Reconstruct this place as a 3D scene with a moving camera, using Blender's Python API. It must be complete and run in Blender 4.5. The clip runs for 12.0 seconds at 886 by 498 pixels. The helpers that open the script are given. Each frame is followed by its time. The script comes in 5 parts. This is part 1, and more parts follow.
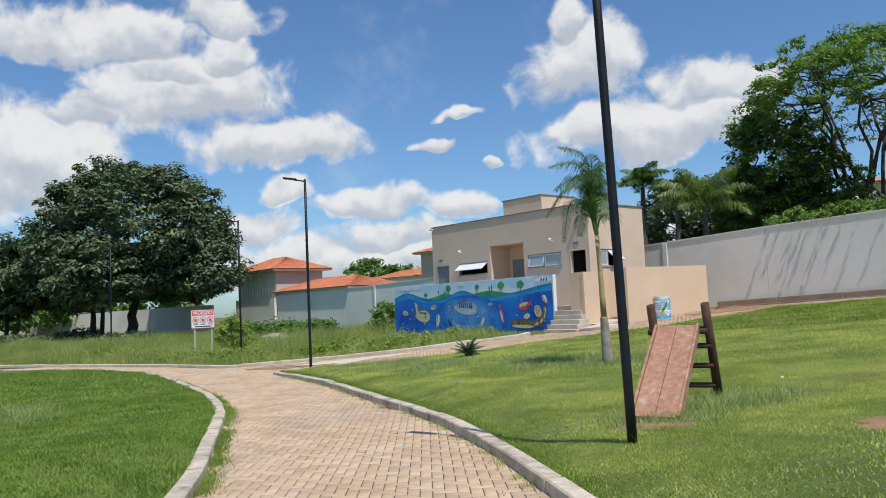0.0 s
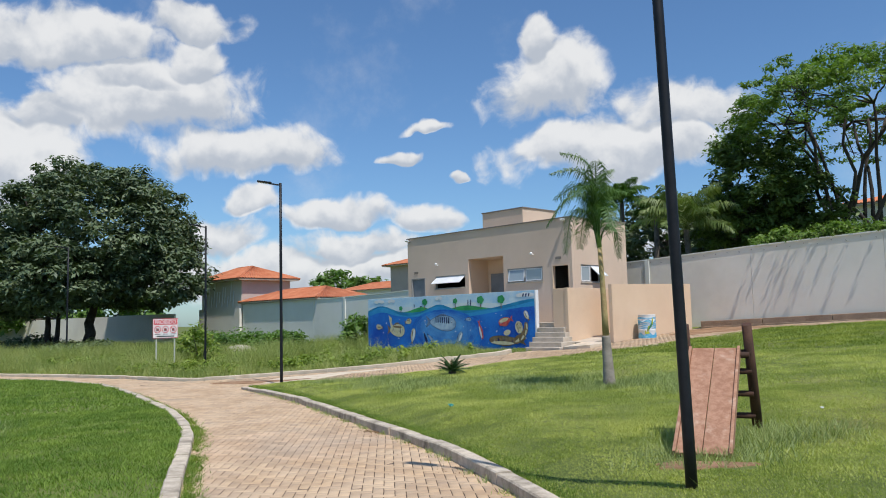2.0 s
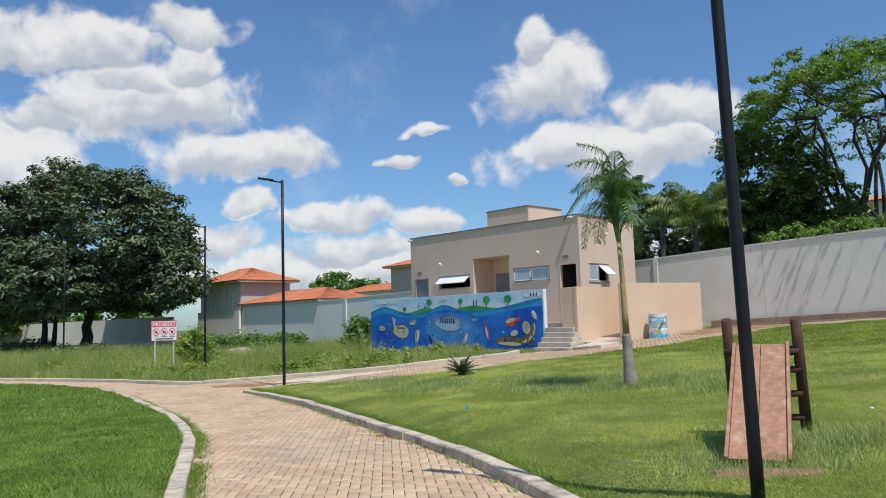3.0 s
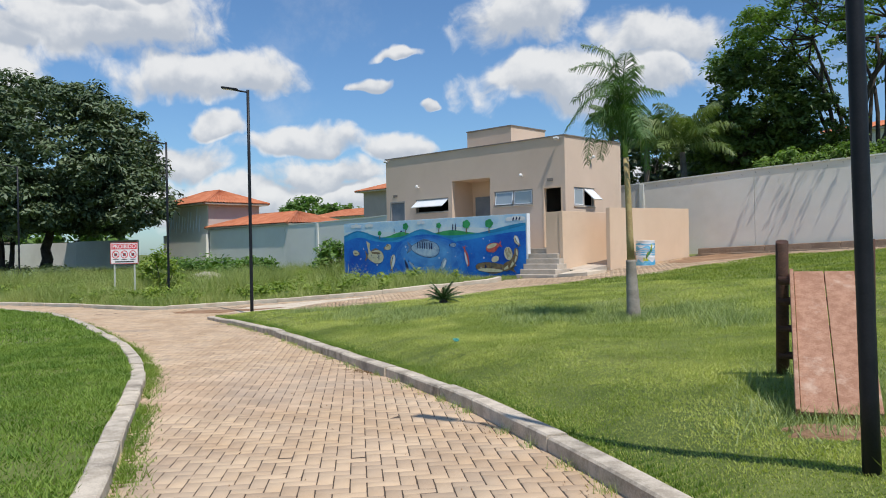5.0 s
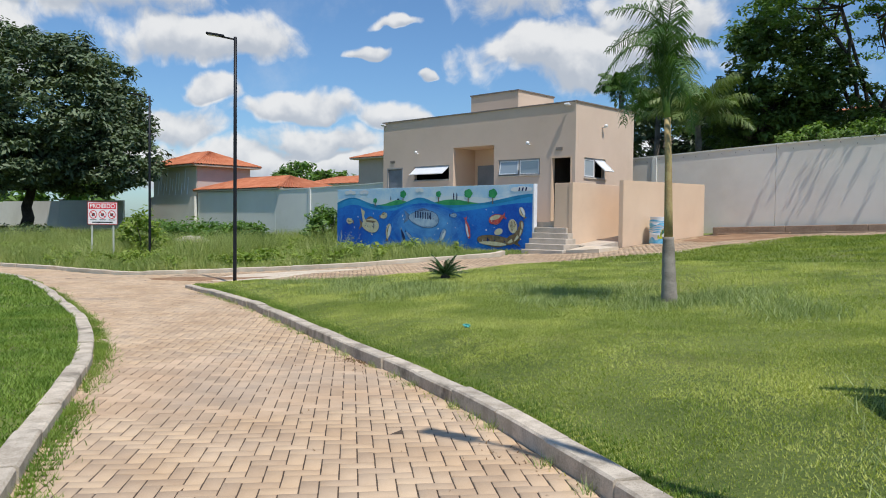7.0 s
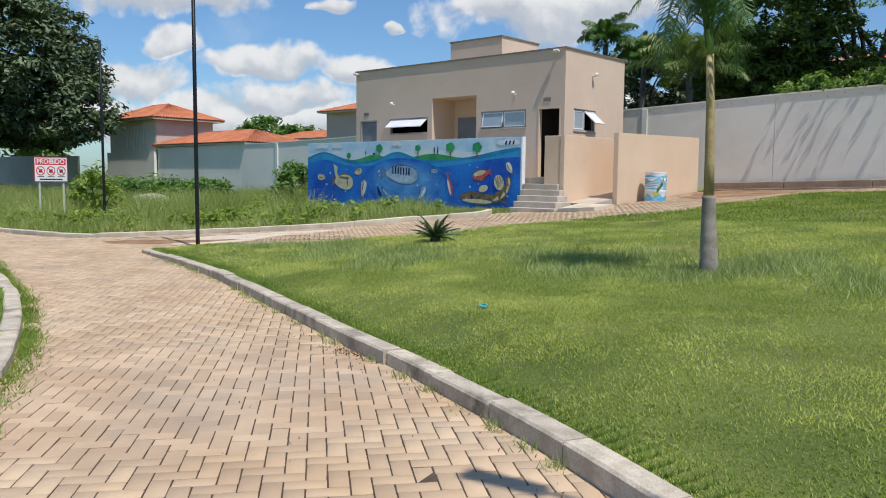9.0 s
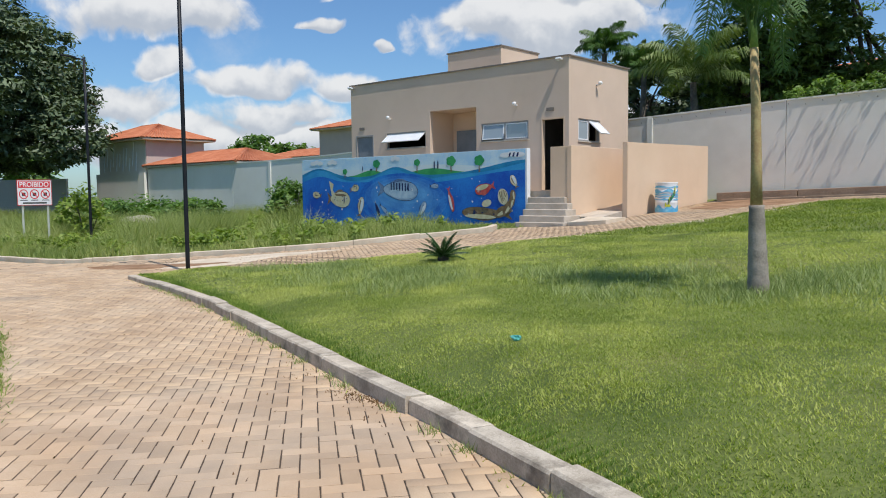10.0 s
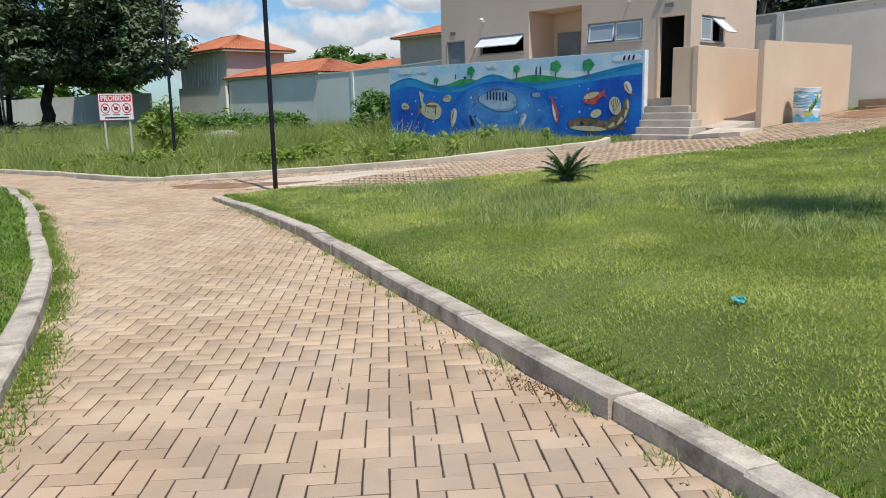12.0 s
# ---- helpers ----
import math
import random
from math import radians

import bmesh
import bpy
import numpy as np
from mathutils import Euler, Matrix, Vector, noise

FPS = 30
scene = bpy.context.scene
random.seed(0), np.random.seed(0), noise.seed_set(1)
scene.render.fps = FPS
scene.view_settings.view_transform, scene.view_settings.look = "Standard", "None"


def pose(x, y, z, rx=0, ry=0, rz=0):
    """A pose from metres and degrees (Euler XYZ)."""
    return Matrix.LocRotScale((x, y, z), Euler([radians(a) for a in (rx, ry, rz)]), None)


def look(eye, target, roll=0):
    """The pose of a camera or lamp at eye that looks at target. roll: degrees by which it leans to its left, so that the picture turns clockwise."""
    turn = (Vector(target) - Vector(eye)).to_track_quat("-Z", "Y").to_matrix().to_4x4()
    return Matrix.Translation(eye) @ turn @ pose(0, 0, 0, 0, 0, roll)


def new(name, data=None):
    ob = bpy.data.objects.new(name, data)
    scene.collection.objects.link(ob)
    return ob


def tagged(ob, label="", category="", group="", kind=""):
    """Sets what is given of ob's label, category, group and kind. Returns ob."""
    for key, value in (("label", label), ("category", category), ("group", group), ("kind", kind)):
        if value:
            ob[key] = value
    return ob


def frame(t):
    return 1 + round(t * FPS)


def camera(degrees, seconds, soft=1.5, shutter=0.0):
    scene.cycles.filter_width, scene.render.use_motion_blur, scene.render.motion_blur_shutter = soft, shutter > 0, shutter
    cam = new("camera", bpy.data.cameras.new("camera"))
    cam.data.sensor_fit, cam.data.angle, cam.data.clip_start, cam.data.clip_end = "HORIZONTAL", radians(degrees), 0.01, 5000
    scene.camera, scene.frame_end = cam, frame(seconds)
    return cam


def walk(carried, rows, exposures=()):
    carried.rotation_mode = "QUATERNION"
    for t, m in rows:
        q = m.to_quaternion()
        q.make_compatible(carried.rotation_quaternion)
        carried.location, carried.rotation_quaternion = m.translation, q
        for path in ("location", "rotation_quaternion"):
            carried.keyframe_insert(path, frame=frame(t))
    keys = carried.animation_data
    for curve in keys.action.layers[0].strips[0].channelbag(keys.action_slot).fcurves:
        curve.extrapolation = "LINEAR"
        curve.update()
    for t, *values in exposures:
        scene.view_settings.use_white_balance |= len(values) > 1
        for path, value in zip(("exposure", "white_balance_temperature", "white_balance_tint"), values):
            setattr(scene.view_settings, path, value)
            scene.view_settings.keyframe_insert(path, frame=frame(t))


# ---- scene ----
cam = camera(59.2, 12.0, soft=1.0)
PATH = [
    (0, (18.735, -23.484, 0.746), (17.225, -22.181, 0.895), -2.6),
    (0.5, (18.467, -23.409, 0.762), (16.954, -22.107, 0.89), -0.5),
    (1, (18.136, -23.276, 0.742), (16.687, -21.903, 0.872), -0.5),
    (1.5, (17.874, -23.237, 0.755), (16.441, -21.848, 0.887), -1.7),
    (2, (17.565, -23.11, 0.768), (16.117, -21.742, 0.95), -1.4),
    (2.5, (17.23, -22.984, 0.736), (15.782, -21.62, 0.941), -1.6),
    (4.5, (16.07, -22.273, 0.679), (14.664, -20.852, 0.717), -1.8),
    (5, (15.712, -21.993, 0.646), (14.309, -20.567, 0.646), -1.1),
    (5.5, (15.353, -21.686, 0.608), (13.96, -20.251, 0.607), -1.0),
    (6, (14.998, -21.416, 0.622), (13.598, -19.988, 0.586), -0.8),
    (6.5, (14.697, -21.126, 0.587), (13.303, -19.692, 0.553), 0.5),
    (7, (14.399, -20.945, 0.607), (13.01, -19.508, 0.534), 0.7),
    (7.5, (14.092, -20.786, 0.592), (12.724, -19.331, 0.483), 0.4),
    (9.5, (12.554, -19.742, 0.61), (11.242, -18.244, 0.422), 0.4),
    (10, (12.148, -19.474, 0.583), (10.836, -17.972, 0.439), -0.6),
    (10.5, (11.819, -19.336, 0.608), (10.443, -17.889, 0.493), -0.8),
    (11, (11.39, -19.037, 0.582), (10.012, -17.591, 0.485), -1.4),
    (11.5, (10.935, -18.782, 0.537), (9.473, -17.433, 0.333), 0.1),
    (12, (10.559, -18.645, 0.543), (9.122, -17.301, 0.182), -1.2),
]
walk(cam, [(t, look(eye, target, roll)) for t, eye, target, roll in PATH])

# ---- world, sun, exposure ----
SUN_AZ, SUN_EL = radians(-13.4), radians(62.7)
sun = new("sun", bpy.data.lights.new("sun", "SUN"))
sun.data.energy, sun.data.angle, sun.data.color = 4.3, radians(0.55), (1.0, 0.96, 0.90)
toward = Vector((math.cos(SUN_EL) * math.cos(SUN_AZ), math.cos(SUN_EL) * math.sin(SUN_AZ), math.sin(SUN_EL)))
sun.matrix_world = look(toward * 60, (0, 0, 0))
scene.view_settings.exposure = -0.04

# cloud banks: azimuth, elevation, half width, half height in degrees
CLOUDS = [(163.5, 19.1, 6.9, 2.0), (154.8, 20.6, 2.3, 1.5), (157.5, 15.4, 6.2, 2.9), (154.3, 18.0, 1.7, 1.5), (158.4, 17.1, 2.5, 1.6), (151.5, 12.3, 5.6, 1.8),
          (166.3, 10.2, 3.9, 4.4), (164.4, 14.1, 1.9, 1.7), (140.1, 12.0, 1.5, 0.45), (128.5, 16.4, 3.5, 3.1), (128.8, 19.6, 1.5, 1.6), (123.4, 11.6, 6.9, 2.4)]
CLOUDS += [(119.8, 14.4, 3.1, 2.1), (117.1, 14.3, 1.9, 1.9), (128.2, 12.0, 2.3, 2.1), (150.8, 8.9, 1.9, 1.2), (144.2, 7.7, 3.9, 1.1), (153.3, 6.0, 2.9, 1.5),
           (143.1, 5.1, 3.9, 1.5), (137.6, 14.0, 1.6, 0.4), (135.3, 10.9, 1.0, 0.3), (137.4, 7.3, 2.5, 1.2), (146.8, 3.2, 13, 1.6), (118, 4.5, 12, 1.6)]


class Nodes:
    """Short hand for node trees."""

    def __init__(self, tree):
        self.tree, self.nodes, self.links = tree, tree.nodes, tree.links
        self.nodes.clear()

    def add(self, kind, **inputs):
        n = self.nodes.new(kind)
        for k, v in inputs.items():
            self.set(n, k, v)
        return n

    def set(self, n, k, v):
        sock = n.inputs[int(k[1:])] if k[0] == "_" and k[1:].isdigit() else n.inputs[k.replace("_", " ")]
        if isinstance(v, bpy.types.NodeSocket):
            self.links.new(v, sock)
        else:
            sock.default_value = v

    def math(self, op, a, b=0.0, c=None, clamp=False):
        n = self.nodes.new("ShaderNodeMath")
        n.operation, n.use_clamp = op, clamp
        self.set(n, "_0", a)
        self.set(n, "_1", b)
        if c is not None:
            self.set(n, "_2", c)
        return n.outputs[0]

    def vmath(self, op, a, b=(0, 0, 0)):
        n = self.nodes.new("ShaderNodeVectorMath")
        n.operation = op
        self.set(n, "_0", a)
        self.set(n, "_1", b)
        return n.outputs["Value"] if op in ("DOT_PRODUCT", "LENGTH") else n.outputs[0]

    def mix(self, f, a, b, blend="MIX"):
        n = self.nodes.new("ShaderNodeMix")
        n.data_type, n.blend_type = "RGBA", blend
        self.set(n, "_0", f)
        self.set(n, "_6", a)
        self.set(n, "_7", b)
        return n.outputs[2]

    def ramp(self, f, lo, hi, a=0.0, b=1.0):
        n = self.nodes.new("ShaderNodeMapRange")
        n.interpolation_type = "SMOOTHSTEP"
        for i, v in enumerate((f, lo, hi, a, b)):
            self.set(n, "_%d" % i, v)
        return n.outputs[0]

    def noise(self, vec, scale, detail=4.0, rough=0.55, color=False):
        n = self.add("ShaderNodeTexNoise", Vector=vec, Scale=scale, Detail=detail, Roughness=rough)
        return n.outputs["Color" if color else "Fac"]


world = bpy.data.worlds.new("world")
scene.world = world
world.use_nodes = True
N = Nodes(world.node_tree)
sky = N.add("ShaderNodeTexSky")
sky.sky_type, sky.sun_disc = "NISHITA", False
sky.sun_elevation, sky.sun_rotation = SUN_EL, math.pi / 2 - SUN_AZ
sky.air_density, sky.dust_density, sky.ozone_density = 1.0, 0.6, 2.0
way = N.add("ShaderNodeTexCoord").outputs["Generated"]
warp = N.vmath("SCALE", N.vmath("SUBTRACT", N.noise(way, 10, 3, 0.5, True), (0.5, 0.5, 0.5)))
warp.node.inputs["Scale"].default_value = 0.09
bent = N.vmath("ADD", way, warp)
dense, low = None, None
for az, el, w, h in CLOUDS:
    a, e = radians(az), radians(el)
    right = Vector((math.sin(a), -math.cos(a), 0)) / radians(w * 1.3)
    up = Vector((-math.sin(e) * math.cos(a), -math.sin(e) * math.sin(a), math.cos(e))) / radians(h * 1.3)
    s = N.vmath("DOT_PRODUCT", bent, tuple(right))
    v = N.vmath("DOT_PRODUCT", bent, tuple(up))
    v2 = N.math("MAXIMUM", v, N.math("MULTIPLY", v, -1.5))
    d = N.math("SUBTRACT", 1.0, N.math("SQRT", N.math("MULTIPLY_ADD", s, s, N.math("MULTIPLY", v2, v2))))
    under = N.math("MULTIPLY", N.math("MULTIPLY", d, 4.0, clamp=True), N.math("SUBTRACT", 0.35, v))
    dense = d if dense is None else N.math("MAXIMUM", dense, d)
    low = under if low is None else N.math("MAXIMUM", low, under)
fluff = N.noise(way, 15, 5, 0.5)
above = N.noise(N.vmath("ADD", way, (0.006, -0.003, 0.016)), 15, 4, 0.5)
crisp = N.noise(bent, 48, 5, 0.55)
shape = N.math("MULTIPLY_ADD", N.math("SUBTRACT", fluff, 0.5), 1.15, N.math("MULTIPLY", N.math("SUBTRACT", crisp, 0.5), 0.55))
thick = N.math("ADD", dense, shape)
veil = N.math("MULTIPLY", N.ramp(N.noise(way, 6, 8, 0.62), 0.54, 0.82), 0.30)
cover = N.math("MAXIMUM", N.ramp(thick, -0.06, 0.36), veil)
# tops that face the light are white, bellies and folds grey
fold = N.math("MULTIPLY_ADD", N.math("SUBTRACT", fluff, above), 2.2, N.math("MULTIPLY", N.math("SUBTRACT", crisp, 0.5), 0.5))
lit = N.math("SUBTRACT", N.math("ADD", 0.70, fold), N.math("MULTIPLY", N.ramp(low, 0.0, 0.9), 0.70), clamp=True)
cloud = N.mix(N.ramp(lit, 0.0, 0.9), (3.9, 4.25, 4.8, 1), (6.5, 6.55, 6.6, 1))
blue = N.mix(1.0, sky.outputs[0], (0.61, 0.82, 1.01, 1), "MULTIPLY")
out = N.add("ShaderNodeBackground", Color=N.mix(N.math("MULTIPLY", cover, 0.96), blue, cloud), Strength=0.13)
N.links.new(out.outputs[0], N.add("ShaderNodeOutputWorld").inputs[0])


# ---- materials ----
def surface(name, a, b, scale=3.0, fine=60.0, rough=0.8, bump=0.2, dist=0.01, metal=0.0, stain=None, vary=0.0, islands=0.0, gloss=0.3, dirt=0.35):
    """Two base colours mixed by coarse and fine noise, an optional stain colour, relief, and a spread of tone from piece to piece."""
    m = bpy.data.materials.new(name)
    m.use_nodes = True
    n = Nodes(m.node_tree)
    co = n.add("ShaderNodeTexCoord").outputs["Object"]
    geo = n.nodes.new("ShaderNodeNewGeometry")
    pos = geo.outputs["Position"]
    big = n.noise(pos, scale, 5, 0.6)
    small = n.noise(pos, fine, 3, 0.6)
    f = n.ramp(n.math("ADD", n.math("MULTIPLY", big, 0.65), n.math("MULTIPLY", small, 0.35)), 0.36, 0.64)
    col = n.mix(f, (*a, 1), (*b, 1))
    if stain:
        patch = n.ramp(n.noise(pos, scale * 0.37, 6, 0.65), 0.52, 0.72, 0.0, dirt)
        col = n.mix(patch, col, (*stain, 1))
    if vary:
        r = n.add("ShaderNodeObjectInfo").outputs["Random"]
        col = n.mix(1.0, col, n.mix(r, (1 - vary, 1 - vary, 1 - vary, 1), (1 + vary, 1 + vary * 0.9, 1 + vary * 0.8, 1)), "MULTIPLY")
    if islands:
        r = geo.outputs["Random Per Island"]
        col = n.mix(1.0, col, n.mix(r, (1 - islands, 1 - islands, 1 - islands, 1), (1 + islands, 1 + islands, 1 + islands * 0.7, 1)), "MULTIPLY")
    bs = n.add("ShaderNodeBsdfPrincipled", Base_Color=col, Roughness=rough, Metallic=metal)
    bs.inputs["Specular IOR Level"].default_value = gloss
    if bump:
        h = n.math("ADD", n.math("MULTIPLY", big, 0.4), small)
        bs_n = n.add("ShaderNodeBump", Strength=bump, Distance=dist, Height=h)
        n.links.new(bs_n.outputs[0], bs.inputs["Normal"])
    n.links.new(bs.outputs[0], n.add("ShaderNodeOutputMaterial").inputs[0])
    return m


def foliage(name, a, b, glow=0.25, scale=1.2, gloss=0.35, rough=0.5):
    """Leaf or blade: two greens, a spread from leaf to leaf, and some light passing through."""
    m = bpy.data.materials.new(name)
    m.use_nodes = True
    n = Nodes(m.node_tree)
    geo = n.nodes.new("ShaderNodeNewGeometry")
    f = n.math("ADD", n.math("MULTIPLY", n.ramp(n.noise(geo.outputs["Position"], scale, 4), 0.35, 0.65), 0.55), n.math("MULTIPLY", geo.outputs["Random Per Island"], 0.45))
    col = n.mix(f, (*a, 1), (*b, 1))
    bs = n.add("ShaderNodeBsdfPrincipled", Base_Color=col, Roughness=rough)
    bs.inputs["Specular IOR Level"].default_value = gloss
    tr = n.add("ShaderNodeBsdfTranslucent", Color=n.mix(1.0, col, (1.3, 1.5, 0.5, 1), "MULTIPLY"))
    mx = n.add("ShaderNodeMixShader", Fac=glow)
    n.links.new(bs.outputs[0], mx.inputs[1])
    n.links.new(tr.outputs[0], mx.inputs[2])
    n.links.new(mx.outputs[0], n.add("ShaderNodeOutputMaterial").inputs[0])
    return m


def glazing(name, tint, rough=0.05):
    m = bpy.data.materials.new(name)
    m.use_nodes = True
    n = Nodes(m.node_tree)
    bs = n.add("ShaderNodeBsdfPrincipled", Base_Color=(*tint, 1), Roughness=rough)
    bs.inputs["Specular IOR Level"].default_value = 0.7
    n.links.new(bs.outputs[0], n.add("ShaderNodeOutputMaterial").inputs[0])
    return m


PAVER = surface("paver_concrete", (0.47, 0.325, 0.205), (0.575, 0.425, 0.29), 1.1, 160, 0.9, 0.35, 0.003, stain=(0.33, 0.27, 0.21), dirt=0.6, vary=0.13)
PAVER_FAR = surface("paver_concrete_joined", (0.47, 0.325, 0.205), (0.575, 0.425, 0.29), 1.1, 160, 0.9, 0.35, 0.003, stain=(0.33, 0.27, 0.21), dirt=0.6, islands=0.13)
JOINT = surface("joint_sand", (0.06, 0.042, 0.03), (0.11, 0.08, 0.055), 4, 90, 0.95, 0.4)
KERB = surface("kerb_concrete", (0.41, 0.345, 0.265), (0.62, 0.54, 0.43), 6, 70, 0.9, 0.6, 0.008, stain=(0.17, 0.145, 0.11), vary=0.10, dirt=0.9)
EARTH = surface("turf_soil", (0.07, 0.10, 0.02), (0.17, 0.20, 0.05), 0.7, 45, 0.95, 0.6, 0.015, stain=(0.24, 0.20, 0.08), dirt=0.6)
WEEDSOIL = surface("weedy_soil", (0.09, 0.13, 0.03), (0.15, 0.18, 0.05), 0.5, 9, 0.95, 0.6, 0.05, stain=(0.22, 0.17, 0.09))
DIRT = surface("red_dirt", (0.22, 0.125, 0.065), (0.36, 0.22, 0.13), 2, 40, 0.95, 0.6, 0.02)
SCREED = surface("worn_screed", (0.56, 0.46, 0.34), (0.68, 0.585, 0.46), 2.5, 50, 0.9, 0.4, 0.01, stain=(0.38, 0.28, 0.18), dirt=0.6)
CONCRETE = surface("step_concrete", (0.44, 0.37, 0.29), (0.56, 0.485, 0.40), 3, 60, 0.85, 0.3, 0.005, stain=(0.25, 0.22, 0.18))
RENDER_TAN = surface("tan_render", (0.64, 0.49, 0.375), (0.685, 0.53, 0.41), 0.7, 120, 0.85, 0.15, 0.004, stain=(0.46, 0.34, 0.24))
RENDER_PEACH = surface("peach_render", (0.68, 0.50, 0.35), (0.72, 0.54, 0.385), 0.8, 120, 0.85, 0.15, 0.004, stain=(0.55, 0.40, 0.28))
WALL_WHITE = surface("limewashed_wall", (0.79, 0.73, 0.64), (0.84, 0.79, 0.70), 0.5, 60, 0.9, 0.25, 0.006, stain=(0.58, 0.53, 0.45), dirt=0.4)
WALL_GREY = surface("weathered_wall", (0.79, 0.77, 0.69), (0.85, 0.83, 0.76), 0.4, 40, 0.9, 0.25, 0.006, stain=(0.56, 0.56, 0.49), dirt=0.5)
FLASHING = surface("metal_flashing", (0.22, 0.18, 0.15), (0.28, 0.23, 0.19), 2, 40, 0.5, 0.05, metal=0.2)
DARK = surface("room_shade", (0.05, 0.042, 0.036), (0.07, 0.06, 0.05), 2, 40, 0.9, 0.1)
DOOR_GREY = surface("grey_door_leaf", (0.17, 0.19, 0.21), (0.23, 0.25, 0.27), 2, 60, 0.5, 0.1)
ALU = surface("white_aluminium", (0.70, 0.72, 0.73), (0.78, 0.79, 0.80), 3, 80, 0.35, 0.05)
FRAME_DK = surface("window_frame_grey", (0.30, 0.29, 0.27), (0.38, 0.36, 0.34), 3, 80, 0.4, 0.05)
# pale grey-blue base colour stands in for sky reflected in the panes
GLASS = glazing("sky_toned_glass", (0.34, 0.40, 0.43), 0.12)
POLE = surface("black_painted_steel", (0.007, 0.008, 0.011), (0.014, 0.015, 0.019), 6, 90, 0.5, 0.08, gloss=0.3)
LENS = glazing("lamp_lens", (0.55, 0.55, 0.50), 0.2)
BOARD = surface("red_stained_board", (0.29, 0.145, 0.088), (0.42, 0.235, 0.152), 15, 90, 0.75, 0.5, 0.006, stain=(0.56, 0.42, 0.32), dirt=0.6, vary=0.08)
LOG = surface("dark_stained_log", (0.055, 0.028, 0.018), (0.10, 0.048, 0.03), 6, 60, 0.7, 0.4, 0.006)
BARK = surface("bark", (0.09, 0.075, 0.06), (0.17, 0.145, 0.115), 4, 25, 0.95, 0.8, 0.03)
BARK_DK = surface("dark_bark", (0.04, 0.033, 0.028), (0.08, 0.066, 0.055), 3, 20, 0.95, 0.8, 0.03)
PALM_GREY = surface("grey_palm_trunk", (0.22, 0.19, 0.155), (0.34, 0.30, 0.25), 6, 50, 0.9, 0.5, 0.01, stain=(0.13, 0.11, 0.09))
PALM_TAN = surface("tan_leaf_bases", (0.36, 0.24, 0.11), (0.46, 0.36, 0.16), 5, 40, 0.7, 0.3, 0.008, stain=(0.22, 0.28, 0.08))
SHAFT = surface("green_crownshaft", (0.14, 0.24, 0.05), (0.22, 0.32, 0.08), 5, 40, 0.5, 0.1)
TILE = surface("clay_roof_tile", (0.42, 0.13, 0.06), (0.55, 0.21, 0.11), 1.5, 20, 0.85, 0.4, 0.01, stain=(0.30, 0.10, 0.05), islands=0.18)
HOUSE_WALL = surface("house_render", (0.50, 0.41, 0.36), (0.58, 0.48, 0.42), 0.6, 40, 0.9, 0.2)
TIMBER = surface("worn_sleeper", (0.30, 0.20, 0.13), (0.44, 0.31, 0.21), 2, 30, 0.9, 0.5, 0.01)
SIGN_WHITE = surface("sign_white", (0.74, 0.74, 0.73), (0.80, 0.80, 0.79), 3, 60, 0.4, 0.02)
SIGN_RED = surface("sign_red", (0.62, 0.03, 0.04), (0.70, 0.05, 0.06), 3, 60, 0.4, 0.02)
SIGN_BLACK = surface("sign_black", (0.03, 0.03, 0.03), (0.05, 0.05, 0.05), 3, 60, 0.4, 0.02)
POST_PALE = surface("pale_post", (0.42, 0.44, 0.36), (0.52, 0.53, 0.45), 5, 50, 0.7, 0.2)
TURF = foliage("lawn_blade", (0.21, 0.28, 0.05), (0.63, 0.62, 0.20), 0.34, 0.9, 0.3, 0.6)
TURF_BANK = foliage("bank_blade", (0.135, 0.205, 0.028), (0.37, 0.41, 0.08), 0.3, 0.9, 0.3, 0.6)
TURF_DEEP = foliage("deep_lawn_blade", (0.10, 0.19, 0.025), (0.27, 0.36, 0.07), 0.3, 1.6, 0.3, 0.6)
WEED = foliage("weed_blade", (0.19, 0.26, 0.06), (0.46, 0.48, 0.18), 0.3, 0.5)
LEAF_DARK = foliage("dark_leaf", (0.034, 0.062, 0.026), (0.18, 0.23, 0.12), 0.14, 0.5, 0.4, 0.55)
LEAF_MID = foliage("mid_leaf", (0.075, 0.14, 0.028), (0.20, 0.30, 0.065), 0.35, 0.4)
DRY = foliage("dry_leaf", (0.14, 0.075, 0.03), (0.32, 0.20, 0.09), 0.1, 3)
TUFT = foliage("tuft_blade", (0.21, 0.27, 0.09), (0.40, 0.45, 0.18), 0.25, 1.5)
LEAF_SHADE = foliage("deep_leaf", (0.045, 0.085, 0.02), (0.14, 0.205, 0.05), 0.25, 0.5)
LEAF_PALE = foliage("sapling_leaf", (0.14, 0.22, 0.03), (0.32, 0.38, 0.08), 0.35, 1.5)
LEAF_BUSH = foliage("bush_leaf", (0.06, 0.13, 0.025), (0.17, 0.28, 0.06), 0.3, 0.8)
FROND = foliage("palm_frond", (0.045, 0.11, 0.02), (0.11, 0.20, 0.045), 0.25, 1.5, 0.45)
FROND_PALE = foliage("coconut_frond", (0.09, 0.15, 0.04), (0.22, 0.27, 0.09), 0.25, 0.8)
CYCAD = foliage("cycad_leaf", (0.02, 0.055, 0.015), (0.05, 0.105, 0.028), 0.15, 3)


